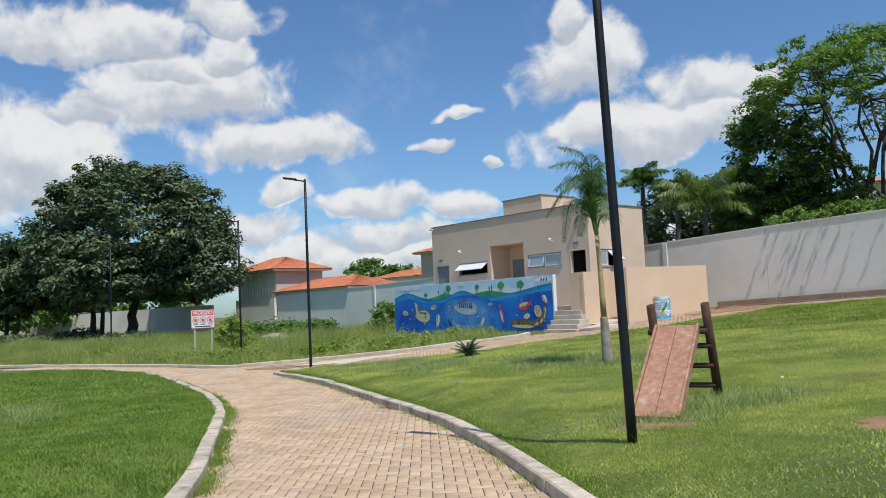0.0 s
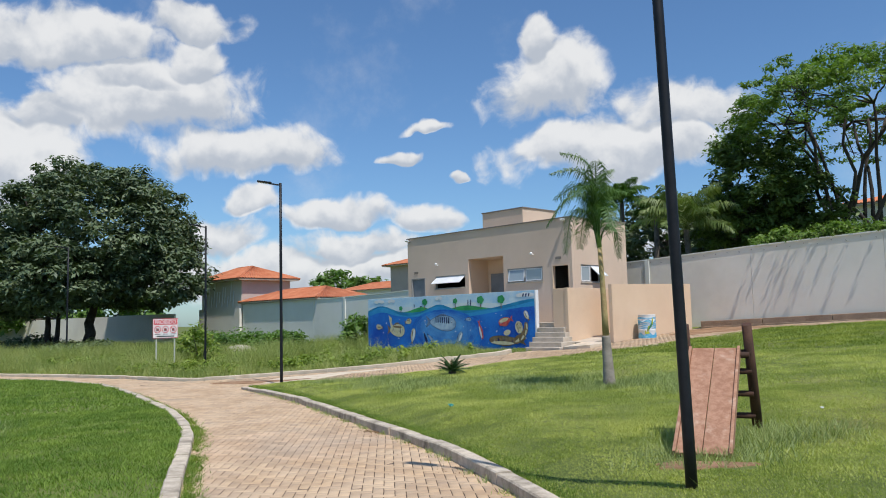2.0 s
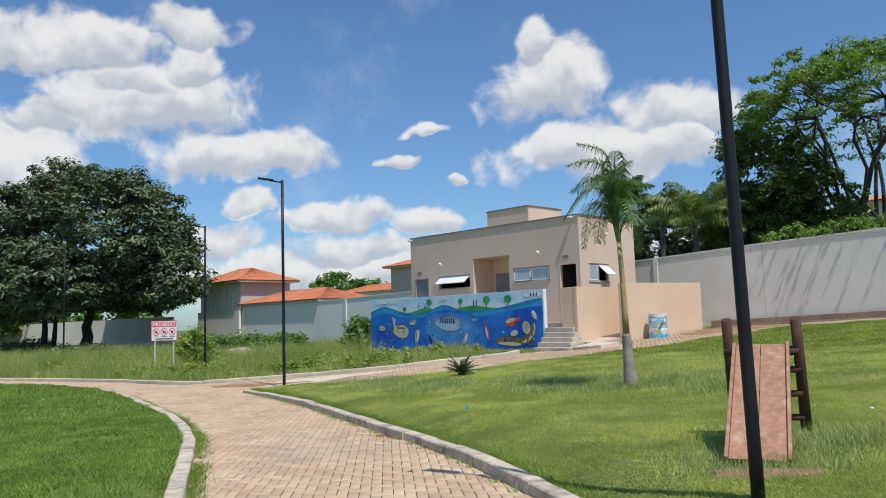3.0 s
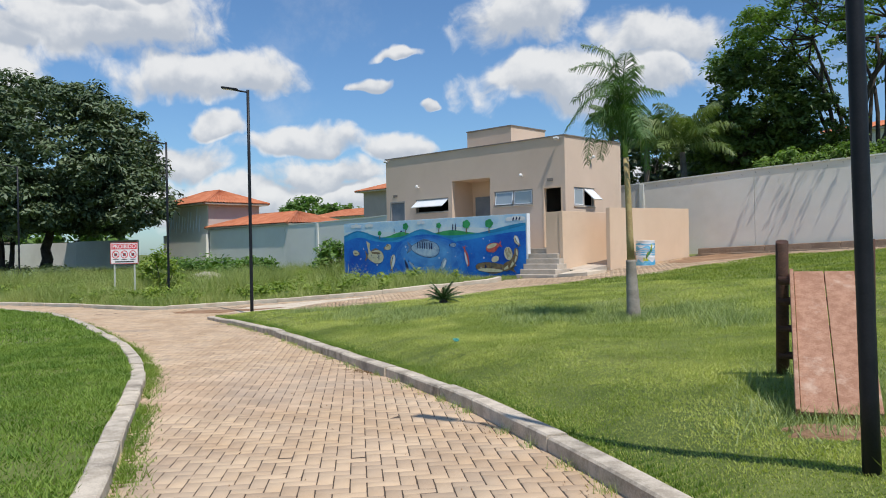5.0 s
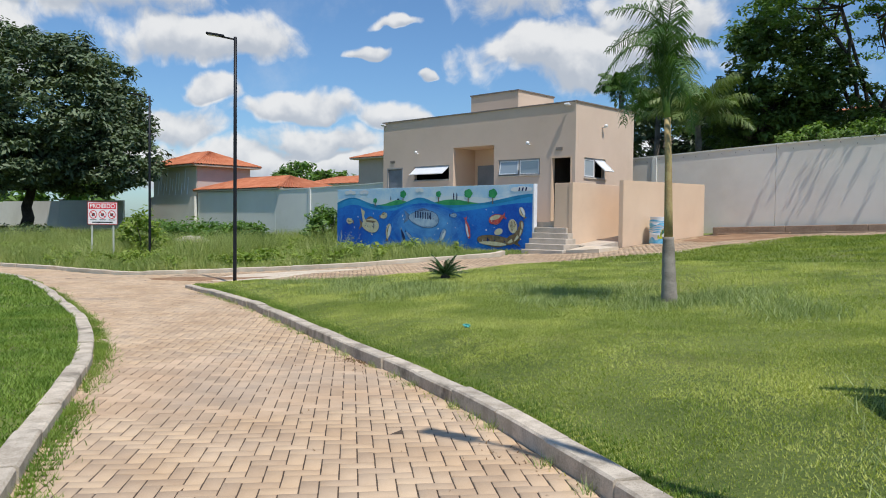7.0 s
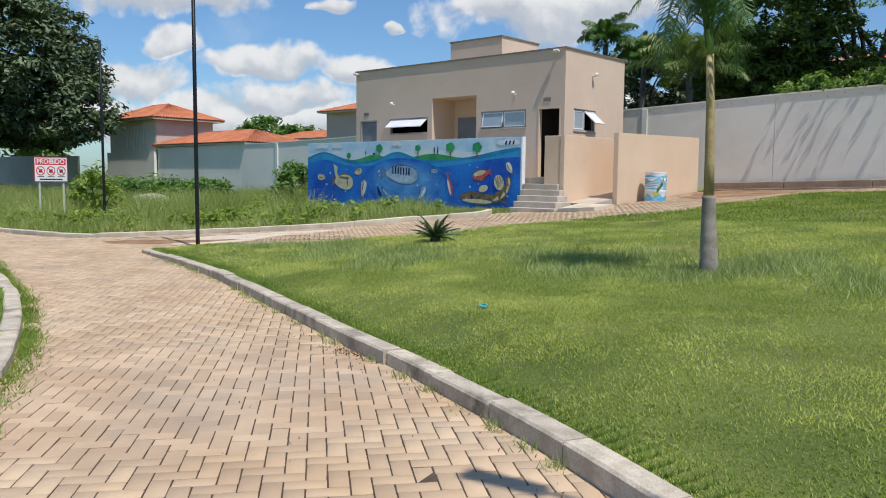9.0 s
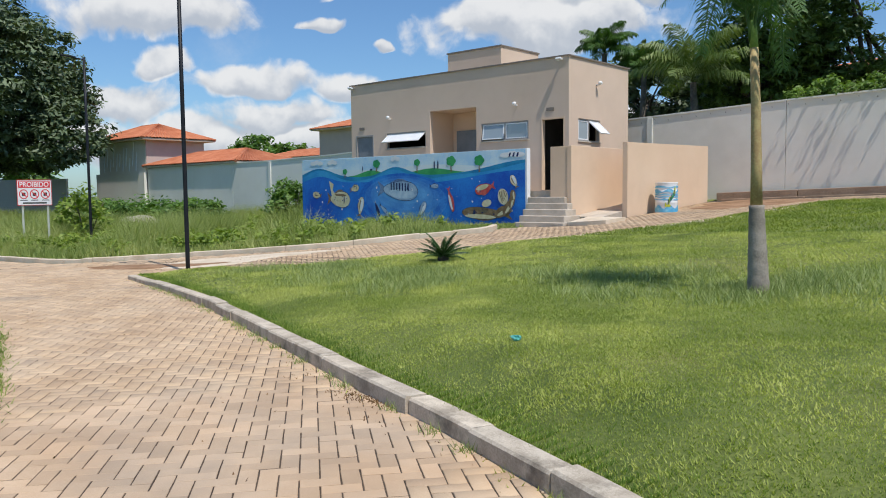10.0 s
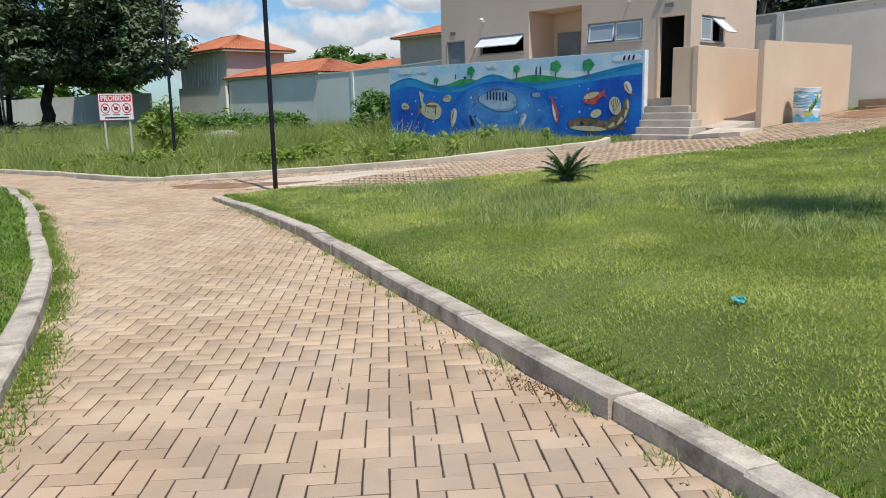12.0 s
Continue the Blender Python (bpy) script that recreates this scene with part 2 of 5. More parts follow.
# ---- shapes ----
def box(bm, x0, x1, y0, y1, z0, z1, m=None):
    c = [Vector((x, y, z)) for z in (z0, z1) for y in (y0, y1) for x in (x0, x1)]
    v = [bm.verts.new(m @ p if m else p) for p in c]
    for f in ((0, 2, 3, 1), (4, 5, 7, 6), (0, 1, 5, 4), (2, 6, 7, 3), (0, 4, 6, 2), (1, 3, 7, 5)):
        bm.faces.new([v[i] for i in f])
    return v


def slab(x0, x1, y0, y1, z0, z1, r=0.0, m=None):
    """A box with rounded edges of radius r."""
    bm = bmesh.new()
    box(bm, x0, x1, y0, y1, z0, z1, m)
    if r:
        bmesh.ops.bevel(bm, geom=bm.edges[:], offset=r, segments=2, affect="EDGES", profile=0.5)
    return bm


def tube(bm, pts, radii, sides=10, cap=True):
    pts = [Vector(p) for p in pts]
    rings, ref = [], Vector((0.13, 0.97, 0.21))
    for i, p in enumerate(pts):
        d = (pts[min(i + 1, len(pts) - 1)] - pts[max(i - 1, 0)]).normalized()
        a = d.cross(ref if abs(d.dot(ref)) < 0.95 else Vector((1, 0, 0))).normalized()
        b = d.cross(a)
        r = radii[i] if hasattr(radii, "__len__") else radii
        rings.append([bm.verts.new(p + (a * math.cos(t) + b * math.sin(t)) * r) for t in (2 * math.pi * k / sides for k in range(sides))])
    for q, w in zip(rings, rings[1:]):
        for k in range(sides):
            f = bm.faces.new((q[k], q[(k + 1) % sides], w[(k + 1) % sides], w[k]))
            f.smooth = True
    if cap:
        bm.faces.new(rings[0][::-1])
        bm.faces.new(rings[-1])
    return bm


def tubed(pts, radii, sides=10):
    return tube(bmesh.new(), pts, radii, sides)


def part(name, bm, material, parent=None, label=""):
    bmesh.ops.recalc_face_normals(bm, faces=bm.faces[:])
    me = bpy.data.meshes.new(name)
    bm.to_mesh(me)
    bm.free()
    me.materials.append(material)
    ob = new(name, me)
    ob.parent = parent
    return tagged(ob, label)


def thing(name, m, label, category, group="", kind=""):
    ob = new(name)
    ob.empty_display_size = 0.2
    ob.matrix_basis = m
    return tagged(ob, label, category, group, kind)


def solid(name, bm, material, label, category, group="", kind=""):
    return tagged(part(name, bm, material), label, category, group, kind)


def soup(name, verts, faces, material, parent=None, smooth=False):
    """A mesh from numpy arrays: verts (n, 3), faces (m, k)."""
    me = bpy.data.meshes.new(name)
    k = faces.shape[1]
    me.vertices.add(len(verts))
    me.vertices.foreach_set("co", np.ascontiguousarray(verts, dtype=np.float32).ravel())
    me.loops.add(faces.size)
    me.loops.foreach_set("vertex_index", np.ascontiguousarray(faces, dtype=np.int32).ravel())
    me.polygons.add(len(faces))
    me.polygons.foreach_set("loop_start", np.arange(len(faces), dtype=np.int32) * k)
    if smooth:
        me.polygons.foreach_set("use_smooth", np.ones(len(faces), dtype=bool))
    me.update(calc_edges=True)
    me.validate()
    me.materials.append(material)
    ob = new(name, me)
    ob.parent = parent
    return ob


# ---- the lie of the land ----
rng = np.random.default_rng(7)


def smax(a, b, k=0.25):
    h = np.clip(0.5 + 0.5 * (a - b) / k, 0, 1)
    return b + (a - b) * h + k * h * (1 - h)


def road_z(x, y):
    u = (np.asarray(x) - 10.56) * 0.86 - (np.asarray(y) + 18.65) * 0.51
    return np.where(u > 0, -0.84 + 0.021 * np.minimum(u, 40), np.maximum(-0.84 + 0.011 * u, -1.13))


def lawn_z(x, y):
    x, y = np.asarray(x, float), np.asarray(y, float)
    z = 0.04213 * x + 0.06066 * y - 0.1002
    for cx, cy, dz in ((9.35, -11.35, -0.085), (8.6, -14.6, 0.05), (14.47, -17.74, 0.06), (13.6, -15.6, -0.05)):
        z = z + dz * np.exp(-((x - cx) ** 2 + (y - cy) ** 2) / 5.0)
    d = near_of(right_line[::4], x, y)[0].reshape(np.shape(x))
    k = np.clip(d / 1.1, 0, 1)
    z = z + (np.minimum(road_z(x, y) + 0.075, z) - z) * (1 - k * k * (3 - 2 * k))
    z = smax(z, -1.04 + 0.010 * np.clip(-x - 14, 0, 50))
    return -smax(-z, -1.1 + 0 * z, 0.4)


def smooth_line(pts, step):
    """A rounded line through the points, resampled at even steps."""
    p = np.array([(2 * pts[0][0] - pts[1][0], 2 * pts[0][1] - pts[1][1]), *pts, (2 * pts[-1][0] - pts[-2][0], 2 * pts[-1][1] - pts[-2][1])])
    out = []
    for i in range(1, len(p) - 2):
        for t in np.linspace(0, 1, 24, endpoint=False):
            a, b, c, d = p[i - 1:i + 3]
            out.append(0.5 * (2 * b + (c - a) * t + (2 * a - 5 * b + 4 * c - d) * t * t + (3 * b - a - 3 * c + d) * t ** 3))
    out = np.array(out + [p[-2]])
    s = np.r_[0, np.cumsum(np.hypot(*np.diff(out, axis=0).T))]
    k = np.linspace(0, s[-1], max(2, int(s[-1] / step)))
    return np.c_[np.interp(k, s, out[:, 0]), np.interp(k, s, out[:, 1])]


RIGHT = [(32, -30.2), (22, -23.7), (14.38, -18.76), (11.36, -17.0), (9.35, -16.1), (7.56, -15.45), (5.67, -14.74), (1.77, -13.34), (-2.1, -12.3)]
LEFT = [(28, -31.5), (18, -24.4), (12.05, -20.71), (9.2, -19.2), (6.2, -17.68), (3.1, -16.52), (0.1, -15.72), (-2.7, -14.98), (-5.5, -14.42), (-8.6, -14.05), (-15, -14.9), (-26, -19.5), (-40, -28)]
FAR = [(-40, -24), (-26, -16.6), (-17, -13.1), (-12.2, -11.95), (-8.5, -11.6), (-6.5, -10.75), (-4.9, -9.4), (-1.9, -7.6), (-0.6, -5.7), (0.4, -4.5), (0.2, -3.7)]
NEAR = [(-2.1, -12.3), (-1.6, -11.4), (0.9, -10.2), (2.4, -8.6), (3.2, -7.0), (4.3, -5.3), (5.4, -2.6), (6.6, 1.6), (9.5, 2.0), (14, 2.4), (24, 3.2)]
right_line, left_line, far_line, near_line = [smooth_line(p, 0.1) for p in (RIGHT, LEFT, FAR, NEAR)]
ROAD = np.r_[right_line[::3], near_line[1::3], [(24, 4.5), (2.42, 4.5), (2.42, -1.2), (1.5, -3.0)], far_line[::-3], left_line[::-3]]


def inside(poly, x, y):
    hit = np.zeros(np.shape(x), bool)
    for (x0, y0), (x1, y1) in zip(poly, np.roll(poly, -1, axis=0)):
        c = (y0 > y) != (y1 > y)
        with np.errstate(divide="ignore", invalid="ignore"):
            hit ^= c & (x < (x1 - x0) * (y - y0) / (y1 - y0) + x0)
    return hit


LEFTLAWN = np.r_[left_line[::3], [(-60, -45), (-60, -120), (60, -120), (60, -50)]]


def near_of(line, x, y):
    """Distance to a line and its nearest point."""
    q = np.c_[np.ravel(x), np.ravel(y)]
    best, at = np.full(len(q), 1e9), np.zeros((len(q), 2))
    for i in range(0, len(line), 64):
        d = np.hypot(q[:, None, 0] - line[None, i:i + 64, 0], q[:, None, 1] - line[None, i:i + 64, 1])
        j = d.argmin(1)
        m = d[np.arange(len(q)), j]
        s = m < best
        best[s], at[s] = m[s], line[i:i + 64][j[s]]
    return best, at


def path_z(x, y):
    """The paved way: the drive, and the walk that climbs from it to the building."""
    x, y = np.asarray(x, float), np.asarray(y, float)
    up = np.clip((y + 12.2 + np.clip(-x - 3, 0, 3) * 0.6) / 3.0, 0, 1)
    up = np.where(x < -7, 0, up)
    return road_z(x, y) * (1 - up) + (lawn_z(x, y) - 0.03) * up


def ground_z(x, y):
    """Turf level off the paving, the bedding level under it."""
    x, y = np.asarray(x, float), np.asarray(y, float)
    z = lawn_z(x, y)
    z = np.where(inside(LEFTLAWN, x, y), road_z(x, y) + 0.075, z)
    z = z + 0.018 * np.sin(x * 1.7 + 0.6 * y) * np.sin(y * 1.3 - 0.5 * x)
    return np.where(inside(ROAD, x, y), path_z(x, y) - 0.07, z)


def axis(lo, hi, fine_lo, fine_hi, step):
    a = list(np.arange(fine_lo, fine_hi + 1e-6, step))
    s, v = step, fine_lo
    while v > lo:
        s *= 1.35
        v -= s
        a.insert(0, v)
    s, v = step, fine_hi
    while v < hi:
        s *= 1.35
        v += s
        a.append(v)
    return np.array(a)


gx, gy = np.meshgrid(axis(-2500, 2500, -24, 24, 0.16), axis(-2500, 2500, -27, 7, 0.16), indexing="ij")
px, py = gx.ravel().copy(), gy.ravel().copy()
pz = ground_z(px, py)
for line in (right_line, left_line, far_line, near_line):
    d, at = near_of(line, px, py)
    m = d < 0.13
    px[m], py[m] = at[m, 0], at[m, 1]
    pz[m] = path_z(px[m], py[m]) - 0.05
i = np.arange(gx.size).reshape(gx.shape)
quads = np.stack([i[:-1, :-1], i[1:, :-1], i[1:, 1:], i[:-1, 1:]], -1).reshape(-1, 4)
ground = tagged(soup("ground", np.c_[px, py, pz], quads, EARTH, smooth=True), "mown green lawn rising gently beside the paved drive", "lawn", kind="structure")


# ---- grass ----
def blades(name, x, y, z, height, width, material, lean=0.6, label="", category="grass"):
    n = len(x)
    a = rng.uniform(0, 2 * np.pi, n)
    b = rng.uniform(0, 2 * np.pi, n)
    h = height * rng.uniform(0.55, 1.35, n)
    k = lean * rng.uniform(0.2, 1.0, n) * h
    p = np.c_[x, y, z]
    side = np.c_[np.cos(a), np.sin(a), np.zeros(n)] * (width * 0.5)
    tip = p + np.c_[np.cos(b) * k, np.sin(b) * k, h]
    base = p - np.array([0, 0, 0.012])
    v = np.stack([base - side, base + side, tip], 1).reshape(-1, 3)
    f = np.arange(3 * n).reshape(-1, 3)
    return tagged(soup(name, v, f, material), label, category, kind="stuff")


def scatter(x0, x1, y0, y1, per_m2):
    n = int((x1 - x0) * (y1 - y0) * per_m2)
    return rng.uniform(x0, x1, n), rng.uniform(y0, y1, n)


def patchy(x, y, s, seed):
    """A soft field from 0 to 1."""
    r = np.random.default_rng(seed)
    f = np.zeros(np.shape(x))
    for k in range(7):
        a, w, p = r.uniform(0, 6.28), s * r.uniform(0.5, 2.2), r.uniform(0, 6.28)
        f = f + np.sin(w * (x * np.cos(a) + y * np.sin(a)) + p)
    return np.clip(0.5 + f / 6.0, 0, 1)


BUILT = [(-9.6, 3.0, -2.7, 5.2), (-0.3, 2.0, -3.8, -2.0)]


KERB_R, KERB_L = 0.17, 0.17


def on_turf(x, y):
    ok = ~inside(ROAD, x, y)
    for line, edge in ((right_line, KERB_R), (left_line, KERB_L), (far_line, 0.07)):
        ok &= near_of(line[::2], x, y)[0] > edge
    for a, b, c, d in BUILT:
        ok &= ~((x > a) & (x < b) & (y > c) & (y < d))
    return ok


# short mown turf: fine and thick beside the drive, coarser further off
def lawn_zone(x, y):
    near = (x > 3) & (x < 16) & (y > -18.6) & (y < -11.5)
    left = inside(LEFTLAWN, x, y)
    return np.where(left, np.where((x > 1) & (y > -24), 3, 4), np.where(near, 0, np.where((x < 20) & (y < -6) & (x > -2), 1, 2)))


for zone, x0, x1, y0, y1, per, h, w, lean, blade in ((0, 3, 16, -18.6, -11.5, 8200, 0.011, 0.011, 2.3, TURF), (1, -2, 20, -20.5, -6, 2300, 0.017, 0.018, 2.1, TURF),
                                                    (2, -1, 24, -20, 3, 820, 0.027, 0.028, 1.7, TURF_BANK), (3, 1, 15, -24, -15, 2800, 0.028, 0.017, 1.7, TURF_DEEP), (4, -15, 9, -25, -13, 620, 0.045, 0.03, 1.5, TURF_DEEP)):
    x, y = scatter(x0, x1, y0, y1, per)
    keep = (lawn_zone(x, y) == zone) & on_turf(x, y) & ~((x < 0.2) & (y > -11.0))
    keep &= rng.uniform(0, 1, len(x)) < 0.45 + 0.6 * patchy(x, y, 2.6, 3)
    keep &= np.hypot((x - 14.15) / 0.50, (y + 16.96) / 0.24) > 0.55 + 0.6 * patchy(x, y, 9.0, 31)
    x, y = x[keep], y[keep]
    tall = h * (0.7 + 0.8 * patchy(x, y, 4.5, 14))
    blades("lawn_grass", x, y, ground_z(x, y) + 0.004, tall, w, blade, lean, "thicker deep green grass inside the bend" if blade is TURF_DEEP else "short bright green mown lawn grass")

# longer grass that the mower misses beside the kerb
k = rng.integers(2, len(right_line) - 2, 30000)
t = right_line[k + 1] - right_line[k - 1]
q = right_line[k] + np.c_[t[:, 1], -t[:, 0]] / np.hypot(*t.T)[:, None] * (0.15 + np.abs(rng.normal(0, 0.13, len(k))))[:, None]
q = q[on_turf(q[:, 0], q[:, 1]) & (q[:, 0] < 19)]
blades("kerb_grass", q[:, 0], q[:, 1], ground_z(q[:, 0], q[:, 1]), 0.042, 0.0085, TURF_DEEP, 0.9, "longer green grass along the back of the kerb")

# longer tufts in the lawn
cx = np.array([8.1, 7.2, 7.9, 9.4, 9.6, 9.2, 4.6, 5.4, 6.4, 2.6, 1.8, 3.2, 0.6, 10.6, 11.2, 9.9, 5.0, 3.9, 13.9, 14.2, 13.5, 9.0])
cy = np.array([-10.6, -11.0, -12.0, -11.3, -10.9, -11.6, -11.4, -11.9, -10.8, -11.2, -10.7, -12.0, -11.2, -11.2, -12.0, -10.2, -12.4, -11.4, -15.5, -15.1, -15.4, -11.2])
cx, cy = np.r_[cx, 3.2, 2.2, 4.4, 14.0, 13.9], np.r_[cy, -20.0, -19.9, -20.6, -16.55, -16.45]
k = rng.integers(0, len(cx), 24000)
x, y = cx[k] + rng.normal(0, 0.34, 24000), cy[k] + rng.normal(0, 0.34, 24000)
m = on_turf(x, y)
blades("grass_tuft", x[m], y[m], ground_z(x[m], y[m]), 0.10, 0.010, TUFT, 1.3, "longer uncut grass tufts in the lawn")

# weeds along the foot of the kerbs
for line, off, n, name in ((right_line, -0.10, 1600, "kerb_weed"), (left_line, 0.30, 80000, "verge_weed")):
    k = rng.integers(2, len(line) - 2, n)
    t = line[k + 1] - line[k - 1]
    nrm = np.c_[-t[:, 1], t[:, 0]] / np.hypot(*t.T)[:, None]
    o = np.abs(rng.normal(0, 0.05 if off < 0 else 0.085, n)) + 0.01
    thin = rng.uniform(0, 1, n) < patchy(line[k, 0] * 3, line[k, 1] * 3, 1.2, 5) ** (2 if off < 0 else 1.1)
    q = line[k] + nrm * o[:, None] * (1 if off < 0 else -1)
    thin &= inside(ROAD, q[:, 0], q[:, 1]) & (q[:, 0] < 18)
    q = q[thin]
    blades(name, q[:, 0], q[:, 1], path_z(q[:, 0], q[:, 1]), 0.032 if off < 0 else 0.045, 0.011, TURF if off < 0 else TURF_DEEP, 1.6, "low weeds creeping along the kerb")

u = np.cumsum(rng.uniform(2, 9, 90)).astype(int)
u = u[(u > 60) & (u < len(right_line) - 20)]
k = np.repeat(u, 46)
q = right_line[k] + rng.normal(0, 0.045, (len(k), 2)) + np.array([-0.02, -0.035])
q = q[inside(ROAD, q[:, 0], q[:, 1])]
blades("kerb_weed", q[:, 0], q[:, 1], path_z(q[:, 0], q[:, 1]), 0.062, 0.008, TUFT, 1.1, "grass clumps sprouting at the foot of the kerb")

# dead leaves and dry stalks swept against the kerbs
k = rng.integers(60, len(right_line) - 4, 1500)
q = right_line[k] + np.c_[rng.normal(-0.10, 0.12, 1500), rng.normal(-0.16, 0.12, 1500)]
m = inside(ROAD, q[:, 0], q[:, 1]) & (rng.uniform(0, 1, 1500) < patchy(q[:, 0] * 2, q[:, 1] * 2, 1.5, 9) ** 2)
e = np.r_[q[m], np.c_[rng.normal(8.15, 0.18, 260), rng.normal(-15.72, 0.05, 260)], np.c_[rng.uniform(0, 14, 220), rng.uniform(-20, -14, 220)]]
e = e[inside(ROAD, e[:, 0], e[:, 1])]
blades("dead_leaf_litter", e[:, 0], e[:, 1], path_z(e[:, 0], e[:, 1]) + 0.004, 0.012, 0.018, DRY, 3.0, "dry brown leaf litter against the kerb", "leaf litter")

# rank weeds on the plot beyond the drive
x, y = scatter(-34, 1, -15, 4.6, 420)
m = ~inside(ROAD, x, y) & (near_of(far_line, x, y)[0] > 0.15) & (y > np.interp(x, far_line[:, 0], far_line[:, 1]) + 0.15) & ~inside(LEFTLAWN, x, y)
m &= ~((x > -9.5) & (y > -2.65))
x, y = x[m], y[m]
tall = np.where((x > -10) & (y > -6.5), 0.45, 1.0) * (0.18 + 0.72 * patchy(x, y, 1.3, 11) ** 1.5 * np.clip(near_of(far_line, x, y)[0] / 1.6, 0.35, 1))
blades("weed_grass", x, y, ground_z(x, y), tall, 0.022, WEED, 1.0, "rank uncut grass and weeds on the empty plot")
x, y = scatter(-90, -30, -30, 12, 30)
m = ~inside(ROAD, x, y) & ~inside(LEFTLAWN, x, y)
blades("weed_grass", x[m], y[m], ground_z(x[m], y[m]), 0.45, 0.10, WEED, 0.7, "rank uncut grass and weeds far off under the trees")


def leaf_soup(centres, radii, per, size, flat=0.75, droop=0.0):
    """Leaves in clumps: a small folded quad each."""
    n = len(centres)
    c = np.repeat(centres, per, axis=0)
    r = np.repeat(radii, per)[:, None]
    d = rng.normal(0, 1, (n * per, 3))
    d /= np.linalg.norm(d, axis=1)[:, None]
    p = c + d * r * rng.uniform(0.35, 1.0, (n * per, 1)) * np.array([1, 1, flat])
    up = d * 0.6 + np.array([0, 0, 0.8]) + rng.normal(0, 0.35, d.shape)
    up /= np.linalg.norm(up, axis=1)[:, None]
    a = np.cross(up, rng.normal(0, 1, d.shape))
    a /= np.linalg.norm(a, axis=1)[:, None]
    b = np.cross(up, a)
    s = size * rng.uniform(0.6, 1.3, (n * per, 1))
    v = np.stack([p - a * s, p + b * s * 0.42 - [0, 0, droop], p + a * s - [0, 0, 2 * droop], p - b * s * 0.42 - [0, 0, droop]], 1).reshape(-1, 3)
    return v, np.arange(4 * n * per).reshape(-1, 4)


def shell(c, r, n, squash_low=0.5, inner=0.55, bumps=0.18):
    """Clump centres in the outer part of a lumpy crown."""
    d = rng.normal(0, 1, (n, 3))
    d /= np.linalg.norm(d, axis=1)[:, None]
    d[:, 2] = np.where(d[:, 2] < 0, d[:, 2] * squash_low, d[:, 2])
    lump = 1 + bumps * np.sin(d[:, :1] * 7 + 1) * np.sin(d[:, 1:2] * 6 + 2) * np.cos(d[:, 2:] * 5) + rng.normal(0, 0.05, (n, 1))
    return np.array(c) + d * np.array(r) * lump * rng.uniform(inner, 1.0, (n, 1)) ** 0.6


def wander(a, b, n, amp):
    a, b = Vector(a), Vector(b)
    pts = [a.lerp(b, k / n) for k in range(n + 1)]
    for p in pts[1:-1]:
        p += Vector(rng.normal(0, amp, 3).tolist())
    return pts


def tree(name, at, label, stems, crowns, bark, leaf, size, clump=0.7, per=26, n=400, low=0.5, inner=0.55, bumps=0.18):
    """stems: (foot, fork, radius); crowns: (centre, radii)."""
    t = thing(name, pose(*at), label, "tree")
    bm = bmesh.new()
    for foot, fork, r in stems:
        pts = wander(foot, fork, 5, r * 0.14)
        tube(bm, pts, [r * (1.25 if k == 0 else 1) * (1 - 0.45 * k / 5) for k in range(6)], 10)
    part("trunk", bm, bark, t)
    bm = bmesh.new()
    for c, r in crowns:
        for k in range(7):
            foot, fork, rad = stems[k % len(stems)]
            goal = Vector(c) + Vector((rng.uniform(-0.75, 0.75) * r[0], rng.uniform(-0.75, 0.75) * r[1], rng.uniform(-0.1, 0.5) * r[2]))
            pts = wander(fork, goal, 5, 0.22)
            tube(bm, pts, [rad * 0.5 * (1 - 0.8 * j / 5) for j in range(6)], 6)
            for _ in range(3):
                q = pts[rng.integers(2, 5)]
                end = q + Vector((rng.normal(0, 0.18) * r[0], rng.normal(0, 0.18) * r[1], rng.uniform(0.05, 0.35) * r[2]))
                tube(bm, wander(q, end, 4, 0.12), [rad * 0.2 * (1 - 0.75 * j / 4) for j in range(5)], 5)
    part("branchwork", bm, bark, t)
    vs, fs, base = [], [], 0
    vol = sum(r[0] * r[1] * r[2] for c, r in crowns)
    for c, r in crowns:
        k = max(12, int(n * r[0] * r[1] * r[2] / vol))
        cs = shell(c, r, k, low, inner, bumps)
        v, f = leaf_soup(cs, np.full(k, clump) * rng.uniform(0.6, 1.3, k), per, size, 0.6, size * 0.1)
        vs.append(v)
        fs.append(f + base)
        base += len(v)
    soup("crown", np.concatenate(vs), np.concatenate(fs), leaf, t)
    return t


